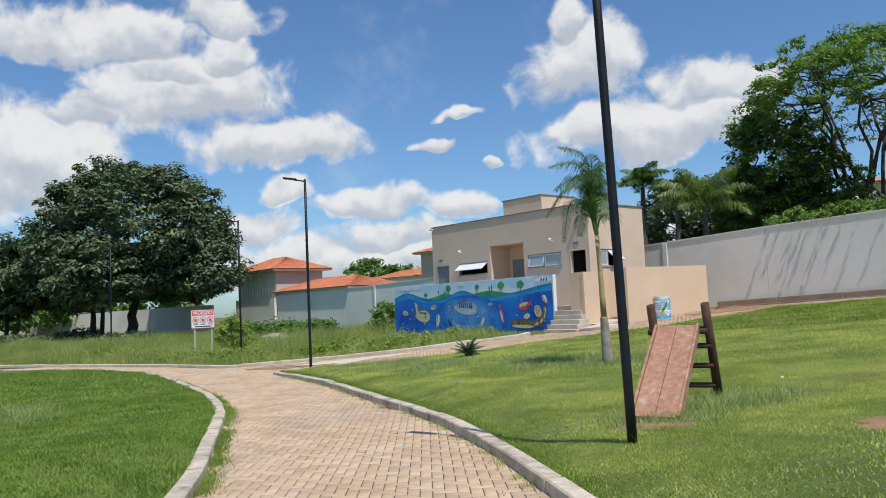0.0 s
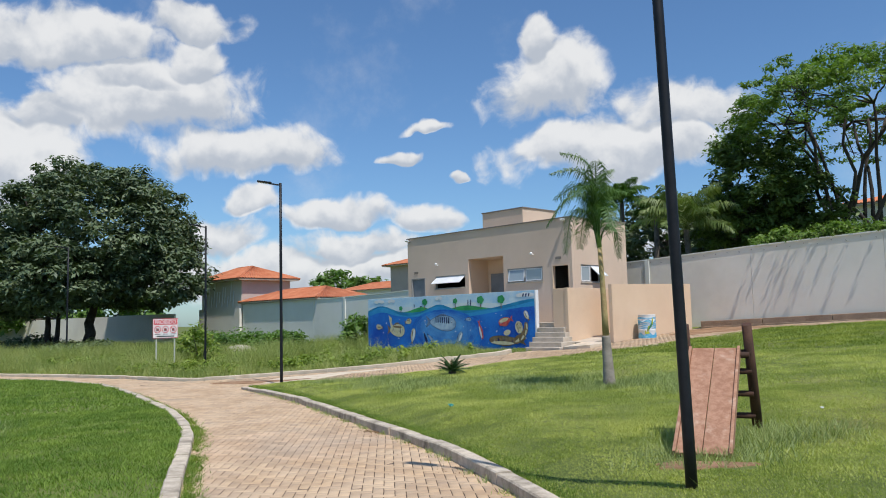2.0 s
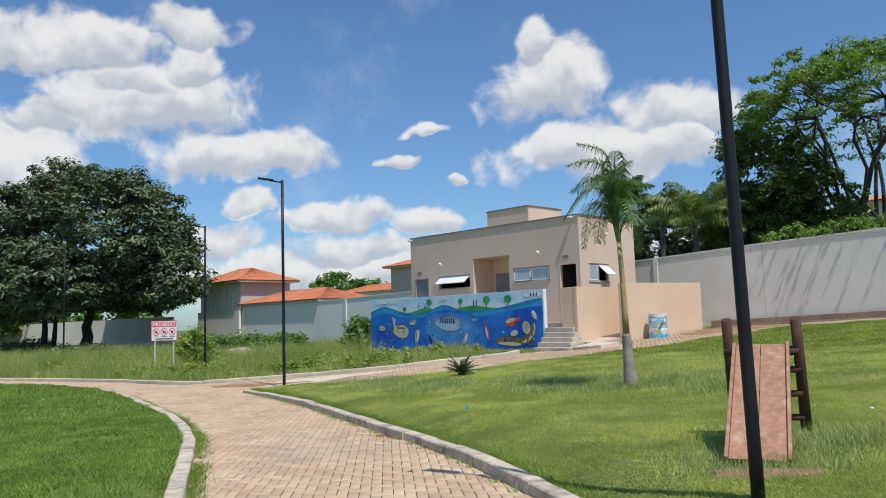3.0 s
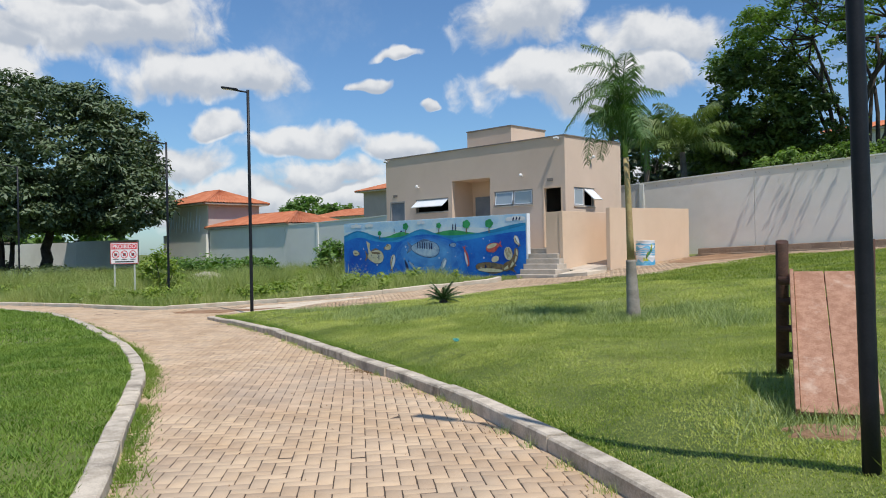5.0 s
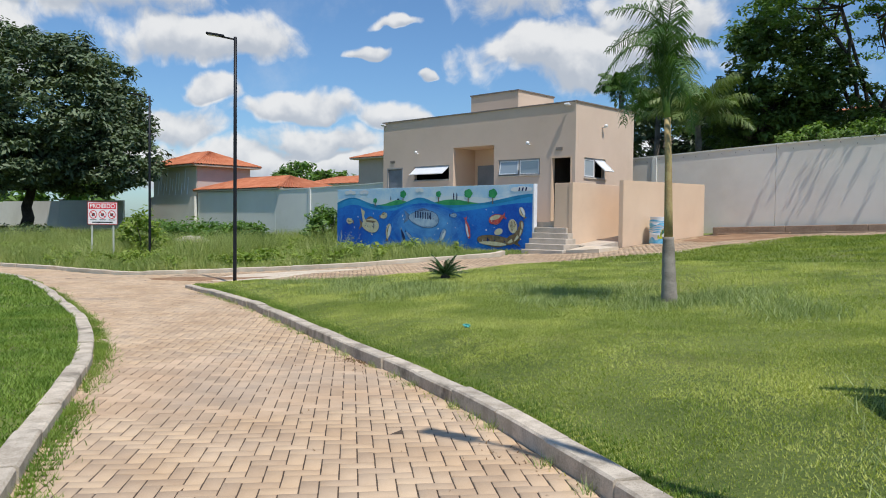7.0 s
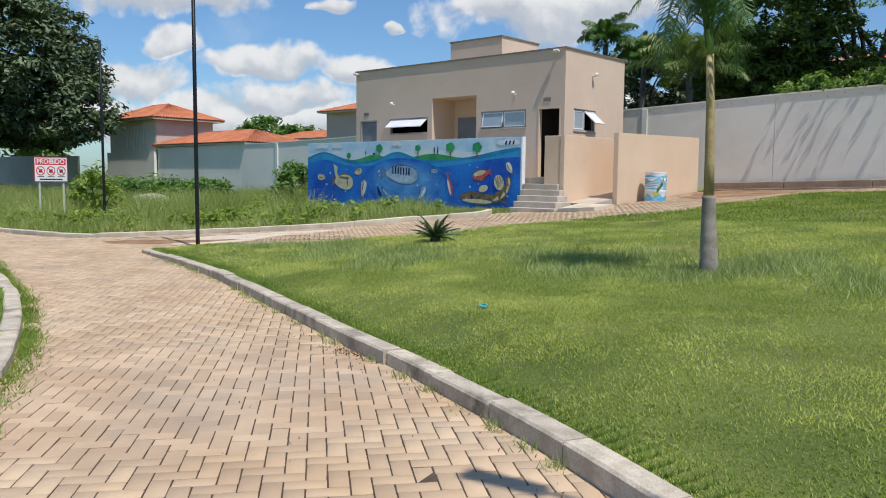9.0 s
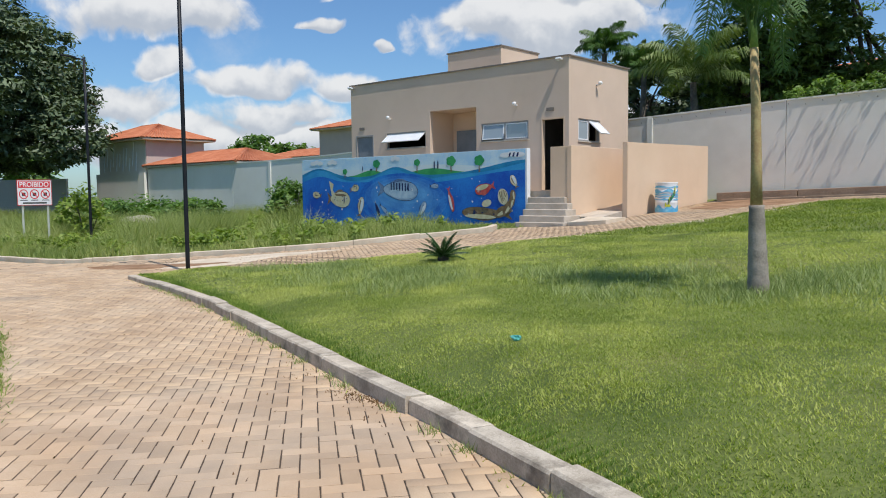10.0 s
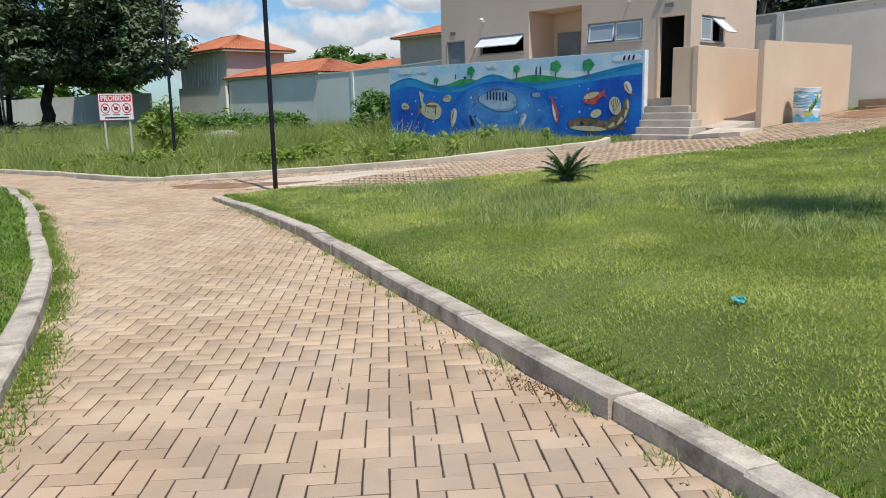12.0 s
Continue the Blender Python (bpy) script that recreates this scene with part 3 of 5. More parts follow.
def umbrella_tree(at, label, c, r, leaf):
    """Forking stems whose limbs fan out to a domed shell of flat leaf pads, bare beneath."""
    t = thing("tree", pose(*at), label, "tree")
    c, r = Vector(c), Vector(r)
    dome = lambda a, e, k: c + Vector((r.x * math.cos(e) * math.cos(a), r.y * math.cos(e) * math.sin(a), r.z * math.sin(e))) * k
    trunk, limbs, pads = bmesh.new(), bmesh.new(), []
    for j, (x, y) in enumerate(((0, 0), (0.34, 0.2), (-0.36, -0.1))):
        fork = Vector((x * 2.2, y * 2.2, 2.5 + 0.35 * j))
        tube(trunk, wander((x, y, -0.1), fork, 4, 0.05), [0.20, 0.16, 0.15, 0.14, 0.13], 10)
        for b in range(4):
            a = 2 * math.pi * (b / 4 + j / 12) + rng.normal(0, 0.12)
            knee = fork.lerp(dome(a, rng.uniform(0.5, 1.1), 0.62), 0.92)
            tube(limbs, wander(fork, knee, 5, 0.14), [0.10 - 0.010 * q for q in range(6)], 7)
            for _ in range(4):
                end = dome(a + rng.normal(0, 0.42), float(np.clip(rng.normal(0.62, 0.34), 0.08, 1.4)), rng.uniform(0.84, 0.95))
                tube(limbs, wander(knee, end, 4, 0.13), [0.048 - 0.009 * q for q in range(5)], 5)
                for _ in range(3):
                    tip = end + Vector((rng.normal(0, 0.75), rng.normal(0, 0.75), rng.normal(0.15, 0.25)))
                    tube(limbs, wander(knee.lerp(end, 0.7), tip, 3, 0.08), [0.02, 0.015, 0.011, 0.006], 4)
                    pads.append(tip)
    part("trunk", trunk, BARK_DK, t)
    part("branchwork", limbs, BARK_DK, t)
    for _ in range(330):
        pads.append(dome(rng.uniform(0, 2 * math.pi), math.asin(rng.uniform(0.12, 1.0)), rng.uniform(0.86, 1.03)))
    cs = np.array([p[:] for p in pads])
    v, f = leaf_soup(cs, rng.uniform(0.32, 0.66, len(cs)), 62, 0.105, 0.42, 0.012)
    soup("crown", v, f, leaf, t)
    return t


# broad-leaved weeds among the rank grass
x, y = scatter(-26, 0.2, -12, 4.0, 6)
m = ~inside(ROAD, x, y) & (near_of(far_line, x, y)[0] > 0.35) & ~inside(LEFTLAWN, x, y) & ~((x > -9.6) & (y > -4.0)) & (y > np.interp(x, far_line[:, 0], far_line[:, 1]) + 0.3)
m &= rng.uniform(0, 1, len(x)) < patchy(x, y, 0.9, 21) ** 1.5 * 1.4
c = np.c_[x[m], y[m], ground_z(x[m], y[m]) + rng.uniform(0.1, 0.4, m.sum())]
v, f = leaf_soup(c, rng.uniform(0.14, 0.32, m.sum()), 36, 0.075, 0.9, 0.01)
tagged(soup("weed_clump", v, f, LEAF_PALE), "leafy yellow-green weeds in the rank grass", "weeds", kind="stuff")

# ---- the small building ----
FLOOR = 0.62
hall = thing("toilet_block", pose(0, 0, 0), "flat-roofed tan rendered public building behind a painted wall", "building")


def pierced(x0, x1, z0, z1, t, holes, turn=None):
    """A wall from x0 to x1 and y from 0 to t with rectangular openings (a, b, low, high)."""
    bm = bmesh.new()
    xs = sorted({x0, x1, *[v for h in holes for v in h[:2]]})
    for a, b in zip(xs, xs[1:]):
        cuts = sorted((h[2], h[3]) for h in holes if h[0] <= a + 1e-6 and h[1] >= b - 1e-6)
        z = z0
        for lo, hi in cuts + [(z1, z1)]:
            if lo - z > 1e-4:
                box(bm, a, b, 0, t, z, lo, turn)
            z = hi
    bmesh.ops.remove_doubles(bm, verts=bm.verts[:], dist=1e-4)
    return bm


DOOR_L, WIN_L, NICHE, WIN_M, DOOR_R = (-9.0, -8.08, FLOOR, 2.66), (-7.44, -5.58, 2.12, 2.67), (-5.38, -3.41, FLOOR, 3.28), (-3.21, -1.41, 2.17, 2.73), (-0.96, -0.13, FLOOR, 2.75)
part("wall_front", pierced(-9.24, 0, -1.0, 4.46, 0.15, [DOOR_L, WIN_L, NICHE, WIN_M, DOOR_R]), RENDER_TAN, hall)
side = pose(0, 0, 0, 0, 0, 90)
part("wall_side", pierced(0.152, 3.4, -1.0, 4.46, 0.15, [(0.52, 1.77, 2.06, 2.72)], side), RENDER_TAN, hall)
part("wall_side", slab(-9.24, -9.09, 0.152, 3.4, -1.0, 4.46), RENDER_TAN, hall)
part("wall_back", slab(-9.24, 0, 3.402, 3.55, -1.0, 4.46), RENDER_TAN, hall)
part("roof", slab(-9.08, -0.16, 0.16, 3.39, 4.0, 4.15), CONCRETE, hall)
part("floor_slab", slab(-9.08, -0.16, 0.16, 3.39, FLOOR - 0.15, FLOOR), CONCRETE, hall)
bm = bmesh.new()
box(bm, -9.28, 0.04, -0.04, 0.19, 4.46, 4.50)
box(bm, -0.19, 0.04, 0.192, 3.36, 4.46, 4.50)
box(bm, -9.28, -9.05, 0.192, 3.36, 4.46, 4.50)
box(bm, -9.28, 0.04, 3.362, 3.59, 4.46, 4.50)
part("parapet_cap", bm, FLASHING, hall, "dark metal parapet capping")
# niche lining and its door
bm = bmesh.new()
box(bm, -5.50, -5.382, 0.152, 1.2, FLOOR, 3.4)
box(bm, -3.408, -3.29, 0.152, 1.2, FLOOR, 3.4)
box(bm, -5.378, -3.412, 0.152, 1.2, 3.282, 3.4)
box(bm, -5.50, -3.29, 1.202, 1.3, FLOOR, 3.4)
part("niche", bm, RENDER_PEACH, hall, "recessed porch lined in peach render")
d = part("door", slab(-5.2, -4.35, 1.16, 1.198, FLOOR, 2.68, 0.004), DOOR_GREY, hall, "grey closed door in the recess")
part("handle", tubed([(-4.43, 1.13, 1.62), (-4.55, 1.13, 1.62)], 0.012, 8), ALU, d)
# rooms behind the doors
# the gloom indoors is put into the near-black wall colour
bm = bmesh.new()
box(bm, -7.7, -7.62, 0.152, 3.39, FLOOR, 3.9)
box(bm, -1.25, -1.17, 0.152, 3.39, FLOOR, 3.9)
box(bm, -9.08, -0.16, 3.3, 3.38, FLOOR, 3.9)
part("inner_wall", bm, DARK, hall, "inner walls coloured near black for the unlit rooms")


def doorway(o, open_leaf):
    bm = bmesh.new()
    a, b, lo, hi = o
    box(bm, a + 0.002, a + 0.05, -0.012, 0.14, lo, hi - 0.002)
    box(bm, b - 0.05, b - 0.002, -0.012, 0.14, lo, hi - 0.002)
    box(bm, a + 0.052, b - 0.052, -0.012, 0.14, hi - 0.05, hi - 0.002)
    f = part("door_frame", bm, RENDER_PEACH if open_leaf else FRAME_DK, hall, "pale door lining" if open_leaf else "grey door lining")
    if open_leaf:
        part("door", slab(b - 0.10, b - 0.06, 0.16, 0.9, lo + 0.01, hi - 0.06, 0.004), DOOR_GREY, hall, "dark door standing open")
    else:
        part("door", slab(a + 0.052, b - 0.052, 0.05, 0.09, lo + 0.01, hi - 0.053, 0.004), DOOR_GREY, hall, "grey closed door")
    part("threshold", slab(a, b, -0.02, 0.15, lo, lo + 0.015), CONCRETE, hall)
    part("plaque", slab(a + 0.2, a + 0.46, -0.02, -0.002, hi + 0.19, hi + 0.29, 0.003), FLASHING, hall, "small plaque above the door")


doorway(DOOR_L, False)
doorway(DOOR_R, True)


def window(o, sashes, m=None, tilt=()):
    """A wide low window: frame, mullion, panes; sashes named in tilt hang open from their top."""
    a, b, lo, hi = o
    M = m or Matrix()
    w = new("window")
    w.parent = hall
    w.matrix_basis = M
    bm = bmesh.new()
    t = 0.035
    box(bm, a + 0.002, b - 0.002, 0.02, 0.10, lo + 0.002, lo + t)
    box(bm, a + 0.002, b - 0.002, 0.02, 0.10, hi - t, hi - 0.002)
    box(bm, a + 0.002, a + t, 0.02, 0.10, lo + t, hi - t)
    box(bm, b - t, b - 0.002, 0.02, 0.10, lo + t, hi - t)
    step = (b - a - 2 * t) / sashes
    for k in range(1, sashes):
        c = a + t + step * k
        box(bm, c - 0.02, c + 0.02, 0.02, 0.10, lo + t, hi - t)
    part("window_frame", bm, FRAME_DK, w)
    part("window_sill", slab(a - 0.03, b + 0.03, -0.035, 0.018, lo - 0.035, lo - 0.002, 0.004), CONCRETE, w)
    for k in range(sashes):
        p, q = a + t + step * k + 0.022, a + t + step * (k + 1) - 0.022
        turn = pose(0, 0.045, hi - t - 0.01, -tilt[k] if k < len(tilt) else 0)
        bm = bmesh.new()
        h = hi - lo - 2 * t - 0.02
        for r in ((p, q, -0.035, 0), (p, q, -h, -h + 0.035), (p, p + 0.035, -h + 0.035, -0.035), (q - 0.035, q, -h + 0.035, -0.035)):
            box(bm, r[0], r[1], -0.012, 0.018, r[2], r[3], turn)
        part("sash", bm, ALU, w, "white aluminium sash")
        bm = bmesh.new()
        box(bm, p + 0.036, q - 0.036, 0.0, 0.008, -h + 0.036, -0.036, turn)
        # steeply tilted panes are plain white in place of reflected sky
        part("pane", bm, ALU if k < len(tilt) and tilt[k] > 30 else GLASS, w)


window(WIN_L, 1, tilt=(52,))
window(WIN_M, 2, tilt=(9,))
window((0.52, 1.77, 2.06, 2.72), 2, pose(0, 0, 0, 0, 0, 90), tilt=(0, 48))


def wall_lamp(at, rz, label):
    t = thing("wall_lamp", pose(*at, 0, 0, rz), label, "lamp", "lamps on the building")
    bm = bmesh.new()
    bmesh.ops.create_uvsphere(bm, u_segments=12, v_segments=8, radius=0.065, matrix=pose(0, -0.14, 0.02) @ Matrix.Diagonal((1, 1, 0.9, 1)))
    part("globe", bm, SIGN_WHITE, t, "white globe")
    part("bracket", tubed([(0, -0.002, -0.02), (0, -0.08, -0.03), (0, -0.14, -0.01)], 0.022, 8), ALU, t)


wall_lamp((-7.22, 0, 3.18), 0, "small white globe lamp on the tan front")
wall_lamp((-1.83, 0, 3.22), 0, "small white globe lamp on the tan front")
wall_lamp((0, 1.54, 3.8), 90, "small white globe lamp on the side wall")
for x in (-0.25, -9.12):
    t = thing("spot_lamp", pose(x, 0, 4.36), "small white spotlight under the parapet", "lamp", "spotlights under the parapet")
    part("bracket", slab(-0.03, 0.03, -0.10, -0.002, 0.0, 0.03, 0.004), ALU, t)
    part("head", slab(-0.09, 0.09, -0.20, -0.08, -0.06, 0.0, 0.012, pose(0, 0, 0, -20)), ALU, t)
# tank room on the roof
bm = bmesh.new()
for r in ((-5.41, -3.15, 0.98, 1.13), (-5.41, -3.15, 2.95, 3.10), (-5.41, -5.26, 1.132, 2.948), (-3.30, -3.15, 1.132, 2.948)):
    box(bm, *r, 4.152, 5.26)
part("tank_room_wall", bm, RENDER_TAN, hall, "tan rendered tank housing")
bm = bmesh.new()
box(bm, -5.44, -3.12, 0.95, 3.13, 5.262, 5.31)
part("tank_room_cap", bm, FLASHING, hall)

# landing, ramp walls, steps
part("landing", slab(-9.2, 1.36, -2.13, -0.004, 0.30, FLOOR - 0.02), CONCRETE, hall, "concrete landing behind the painted wall")
tagged(part("screen_wall", slab(0.85, 1.365, -2.26, -2.14, 0.3, 1.74, 0.008), RENDER_PEACH), "peach rendered screen wall beside the steps", "wall", kind="structure")
tagged(part("ramp_wall", slab(1.37, 1.50, -2.28, 3.4, -0.5, 1.75, 0.008), RENDER_PEACH), "peach rendered wall along the ramp", "wall", kind="structure")
bm = bmesh.new()
v = box(bm, 2.36, 2.50, -1.2, 3.93, -0.6, 1.83)
for k in (6, 7):
    v[k].co.z = 1.91
bmesh.ops.bevel(bm, geom=bm.edges[:], offset=0.008, segments=2, affect="EDGES")
tagged(part("ramp_wall", bm, RENDER_PEACH), "peach rendered outer wall of the ramp", "wall", kind="structure")
bm = bmesh.new()
v = box(bm, 1.505, 2.355, -2.2, 3.9, -0.6, -0.06)
for k in (6, 7):
    v[k].co.z = FLOOR
tagged(part("ramp", bm, CONCRETE), "pale concrete ramp between two low walls", "ramp", kind="structure")
bm = bmesh.new()
v = box(bm, 1.95, 3.0, -3.2, -2.21, -0.6, -0.055)
for k, z in ((4, -0.17), (5, -0.10)):
    v[k].co.z = z
tagged(part("apron", bm, SCREED), "pale concrete apron at the foot of the ramp", "pavement", kind="structure")
steps = thing("steps", pose(0.2, -2.38, -0.34), "short flight of worn concrete steps to the landing", "steps", kind="structure")
for k in range(5):
    part("step", slab((0.30, 0.26, 0.20, 0.12, 0.02)[k], (1.73, 1.61, 1.50, 1.40, 1.165)[k], -0.98 + 0.245 * k, 0.0 if k < 4 else 0.245, -0.3, 0.16 + 0.155 * k, 0.014), CONCRETE, steps)

# ---- painted wall ----
mural = thing("mural_wall", pose(-4.48, -2.38, 0), "low wall painted with fish under a blue wave", "mural")
W, LO, HI = 4.68, -0.9, 1.73
PAINT = lambda n, a, b, s=3.0: surface(n, a, b, s, 40, 0.65, 0.08, 0.003)
SKYP = PAINT("painted_sky", (0.34, 0.60, 0.82), (0.68, 0.80, 0.86), 1.2)
HILL = PAINT("painted_hill", (0.02, 0.24, 0.09), (0.07, 0.42, 0.14), 2)
SEA = PAINT("painted_sea", (0.010, 0.075, 0.46), (0.025, 0.23, 0.70), 0.7)
SURF = PAINT("painted_wave", (0.02, 0.24, 0.58), (0.05, 0.36, 0.66), 1.5)
DEEP = PAINT("painted_teal", (0.01, 0.16, 0.38), (0.03, 0.30, 0.52), 1.2)
CREAM = PAINT("painted_cream", (0.60, 0.52, 0.30), (0.72, 0.66, 0.48), 9)
BROWN = PAINT("painted_brown", (0.16, 0.10, 0.05), (0.30, 0.21, 0.12), 9)
REDP = PAINT("painted_red", (0.55, 0.05, 0.05), (0.66, 0.16, 0.12), 9)
STEEL = PAINT("painted_blue_grey", (0.20, 0.32, 0.48), (0.42, 0.54, 0.66), 6)
NAVY = PAINT("painted_navy", (0.01, 0.02, 0.08), (0.02, 0.04, 0.14), 6)
WHITE = PAINT("painted_white", (0.72, 0.74, 0.76), (0.80, 0.81, 0.82), 6)
part("wall", slab(-W, W, 0.0, 0.14, LO, HI, 0.006), SKYP, mural, "wall painted pale blue sky")
part("coping", slab(W - 0.05, W + 0.004, -0.006, 0.146, LO, HI + 0.004, 0.004), WHITE, mural, "white end of the wall")
depth = [0.0]


def painted(outline, material, name, lift=None):
    """A flat patch of paint on the wall, 1.5 mm thick, each coat above the last."""
    depth[0] += 0.0006
    y = -(lift or 0.001) - depth[0]
    bm = bmesh.new()
    f = bm.faces.new([bm.verts.new((x, y, z)) for x, z in outline])
    r = bmesh.ops.extrude_face_region(bm, geom=[f])
    for v in r["geom"]:
        if isinstance(v, bmesh.types.BMVert):
            v.co.y += 0.0015
    bmesh.ops.triangulate(bm, faces=[q for q in bm.faces if len(q.verts) > 4])
    return part(name, bm, material, mural)


def band(top, low, material, name, n=70, x0=-W, x1=W - 0.06):
    xs = [x0 + (x1 - x0) * k / n for k in range(n + 1)]
    painted([(x, low) for x in (x0, x1)] + [(x, top(x)) for x in reversed(xs)], material, name)


def crest(x):
    return 1.10 + 0.32 * math.exp(-((x + 3.8) / 0.95) ** 2) + 0.28 * math.exp(-((x + 0.2) / 0.75) ** 2) + 0.34 * math.exp(-((x - 4.7) / 1.7) ** 2)


def hills(x):
    return 1.13 + 0.18 * math.exp(-((x + 1.25) / 0.6) ** 2) + 0.17 * math.exp(-((x - 1.3) / 0.95) ** 2) + 0.24 * math.exp(-((x - 4.5) / 1.1) ** 2) + 0.14 * math.exp(-((x + 4.3) / 0.5) ** 2)


band(lambda x: 1.36 + 0.05 * math.sin(x * 1.3), 0.9, PAINT("painted_haze", (0.62, 0.74, 0.80), (0.74, 0.80, 0.82), 1.0), "painted_haze")
band(hills, 0.8, HILL, "painted_hills")
band(crest, 0.6, DEEP, "painted_wave")
band(lambda x: crest(x) - 0.09 - 0.04 * math.sin(x * 2.1), 0.5, SURF, "painted_wave")
band(lambda x: crest(x) - 0.22 - 0.05 * math.sin(x * 1.4 + 1), LO + 0.02, SEA, "painted_sea")


def oval(x, z, a, b, tilt=0.0, n=28, pinch=0.0):
    c, s = math.cos(radians(tilt)), math.sin(radians(tilt))
    pts = []
    for k in range(n):
        t = 2 * math.pi * k / n
        u, w = a * math.cos(t), b * math.sin(t) * (1 - pinch * math.cos(t))
        pts.append((x + u * c - w * s, z + u * s + w * c))
    return pts


def painted_fish(x, z, length, height, tilt, body, fin, belly=None, stripes=0, spots=0):
    """A body, tail, back fin, eye, and what marks it has."""
    depth[0] = 0.0085
    c, s = math.cos(radians(tilt)), math.sin(radians(tilt))
    to = lambda u, w: (x + u * c - w * s, z + u * s + w * c)
    L, H = length / 2, height / 2
    painted([to(-L * 0.75, 0), to(-L * 1.35, H * 0.85), to(-L * 1.18, 0), to(-L * 1.35, -H * 0.85)], fin, "painted_tail")
    painted([to(u * L, H * (0.75 + 0.55 * math.sin(math.pi * (u + 0.6) / 1.2))) for u in (-0.6, -0.4, -0.2, 0, 0.2, 0.4, 0.6)] + [to(0.6 * L, 0), to(-0.6 * L, 0)], fin, "painted_fin")
    painted(oval(x, z, L * 1.02, H * 1.05, tilt, pinch=-0.25), NAVY, "painted_outline")
    painted(oval(x, z, L, H, tilt, pinch=-0.25), body, "painted_fish")
    hx, hz = to(0.0, H * 0.35)
    if fin is BROWN:
        painted(oval(hx, hz + H * 0.22, L * 0.62, H * 0.16, tilt), fin, "painted_back")
    gx0, gz0 = to(L * 0.42, 0.0)
    painted(oval(gx0, gz0, L * 0.05, H * 0.55, tilt, n=12), NAVY, "painted_gill")
    if belly:
        bx, bz = to(0.1 * L, -H * 0.35)
        painted(oval(bx, bz, L * 0.75, H * 0.5, tilt), belly, "painted_belly")
    for k in range(stripes):
        u = -0.55 + 1.0 * k / max(1, stripes - 1)
        painted([to((u - 0.035) * L, H * 0.8), to((u + 0.035) * L, H * 0.85), to((u + 0.06) * L, 0.0), to((u - 0.01) * L, 0.0)], NAVY, "painted_stripe")
    for k in range(spots):
        sx, sz = to(L * rng.uniform(-0.7, 0.6), H * rng.uniform(-0.2, 0.6))
        painted(oval(sx, sz, 0.02, 0.02, n=8), NAVY, "painted_spot")
    ex, ez = to(L * 0.68, H * 0.2)
    painted(oval(ex, ez, H * 0.13, H * 0.13, n=10), WHITE, "painted_eye")
    painted(oval(ex, ez, H * 0.07, H * 0.07, n=8), NAVY, "painted_pupil")


for k in range(5):
    glow = PAINT("painted_shallows", (0.012 + 0.018 * k, 0.10 + 0.045 * k, 0.50 + 0.03 * k), (0.03 + 0.03 * k, 0.25 + 0.045 * k, 0.70 + 0.02 * k), 2)
    painted(oval(0.15, 0.34 + 0.06 * k, 2.0 - 0.27 * k, 0.84 - 0.13 * k, -3, n=40), glow, "painted_light")
painted_fish(0.0, 0.66, 1.45, 0.56, -4, STEEL, PAINT("painted_slate", (0.07, 0.13, 0.26), (0.20, 0.30, 0.46), 9), PAINT("painted_pale_belly", (0.36, 0.50, 0.64), (0.56, 0.66, 0.74), 7), stripes=7)
painted_fish(-2.75, 0.40, 0.95, 0.5, -3, CREAM, BROWN, None, spots=5)
painted([(-3.12, 0.42), (-3.28, 1.02), (-3.05, 0.90), (-3.10, 0.72), (-2.95, 0.52)], CREAM, "painted_tail")
painted_fish(-3.93, 0.55, 0.38, 0.2, 172, CREAM, BROWN)
painted_fish(-2.02, 0.75, 0.36, 0.2, 12, CREAM, BROWN)
painted_fish(-1.76, 0.20, 0.56, 0.24, 76, CREAM, BROWN, WHITE)
painted_fish(-1.0, 0.08, 0.45, 0.12, -65, NAVY, STEEL)
painted_fish(-0.68, 0.06, 0.45, 0.11, -40, STEEL, NAVY)
painted_fish(0.92, 0.12, 0.46, 0.2, 60, STEEL, NAVY, WHITE)
painted_fish(1.4, 0.78, 0.30, 0.13, 0, STEEL, NAVY)
painted_fish(2.03, 0.34, 0.62, 0.16, -74, REDP, REDP, WHITE)
painted_fish(3.22, 0.68, 0.60, 0.28, 194, REDP, REDP, CREAM)
painted_fish(3.2, 0.0, 1.50, 0.32, 178, BROWN, BROWN, None, spots=14)
painted(oval(3.1, -0.09, 0.55, 0.06, -2), CREAM, "painted_belly")
for x, z, a, b, r in ((3.86, 0.05, 0.26, 0.14, 25), (4.06, 0.17, 0.24, 0.12, 50), (4.19, 0.34, 0.20, 0.10, 72), (4.23, 0.50, 0.14, 0.09, 95)):
    painted(oval(x, z, a, b, r), BROWN, "painted_body")
    painted(oval(x + 0.03, z - 0.02, a * 0.8, b * 0.35, r), CREAM, "painted_belly")
painted(oval(3.90, 0.46, 0.17, 0.22, 15), CREAM, "painted_shell")
for k in range(5):
    a = radians(40 + 25 * k)
    painted([(3.88, 0.28), (3.90 + 0.17 * math.cos(a), 0.45 + 0.19 * math.sin(a)), (3.91 + 0.17 * math.cos(a - 0.1), 0.45 + 0.19 * math.sin(a - 0.1))], BROWN, "painted_rib")
painted(oval(3.34, 0.28, 0.17, 0.10, 15), CREAM, "painted_shell")
painted_fish(4.25, 0.88, 0.34, 0.18, 120, CREAM, BROWN, WHITE)
for k in range(46):
    x, z = rng.uniform(-4.5, 4.4), rng.uniform(-0.2, 1.0)
    r = rng.choice((0.012, 0.018, 0.03))
    depth[0] = 0.0075
    painted(oval(x, z, r, r, n=8), WHITE, "painted_bubble")


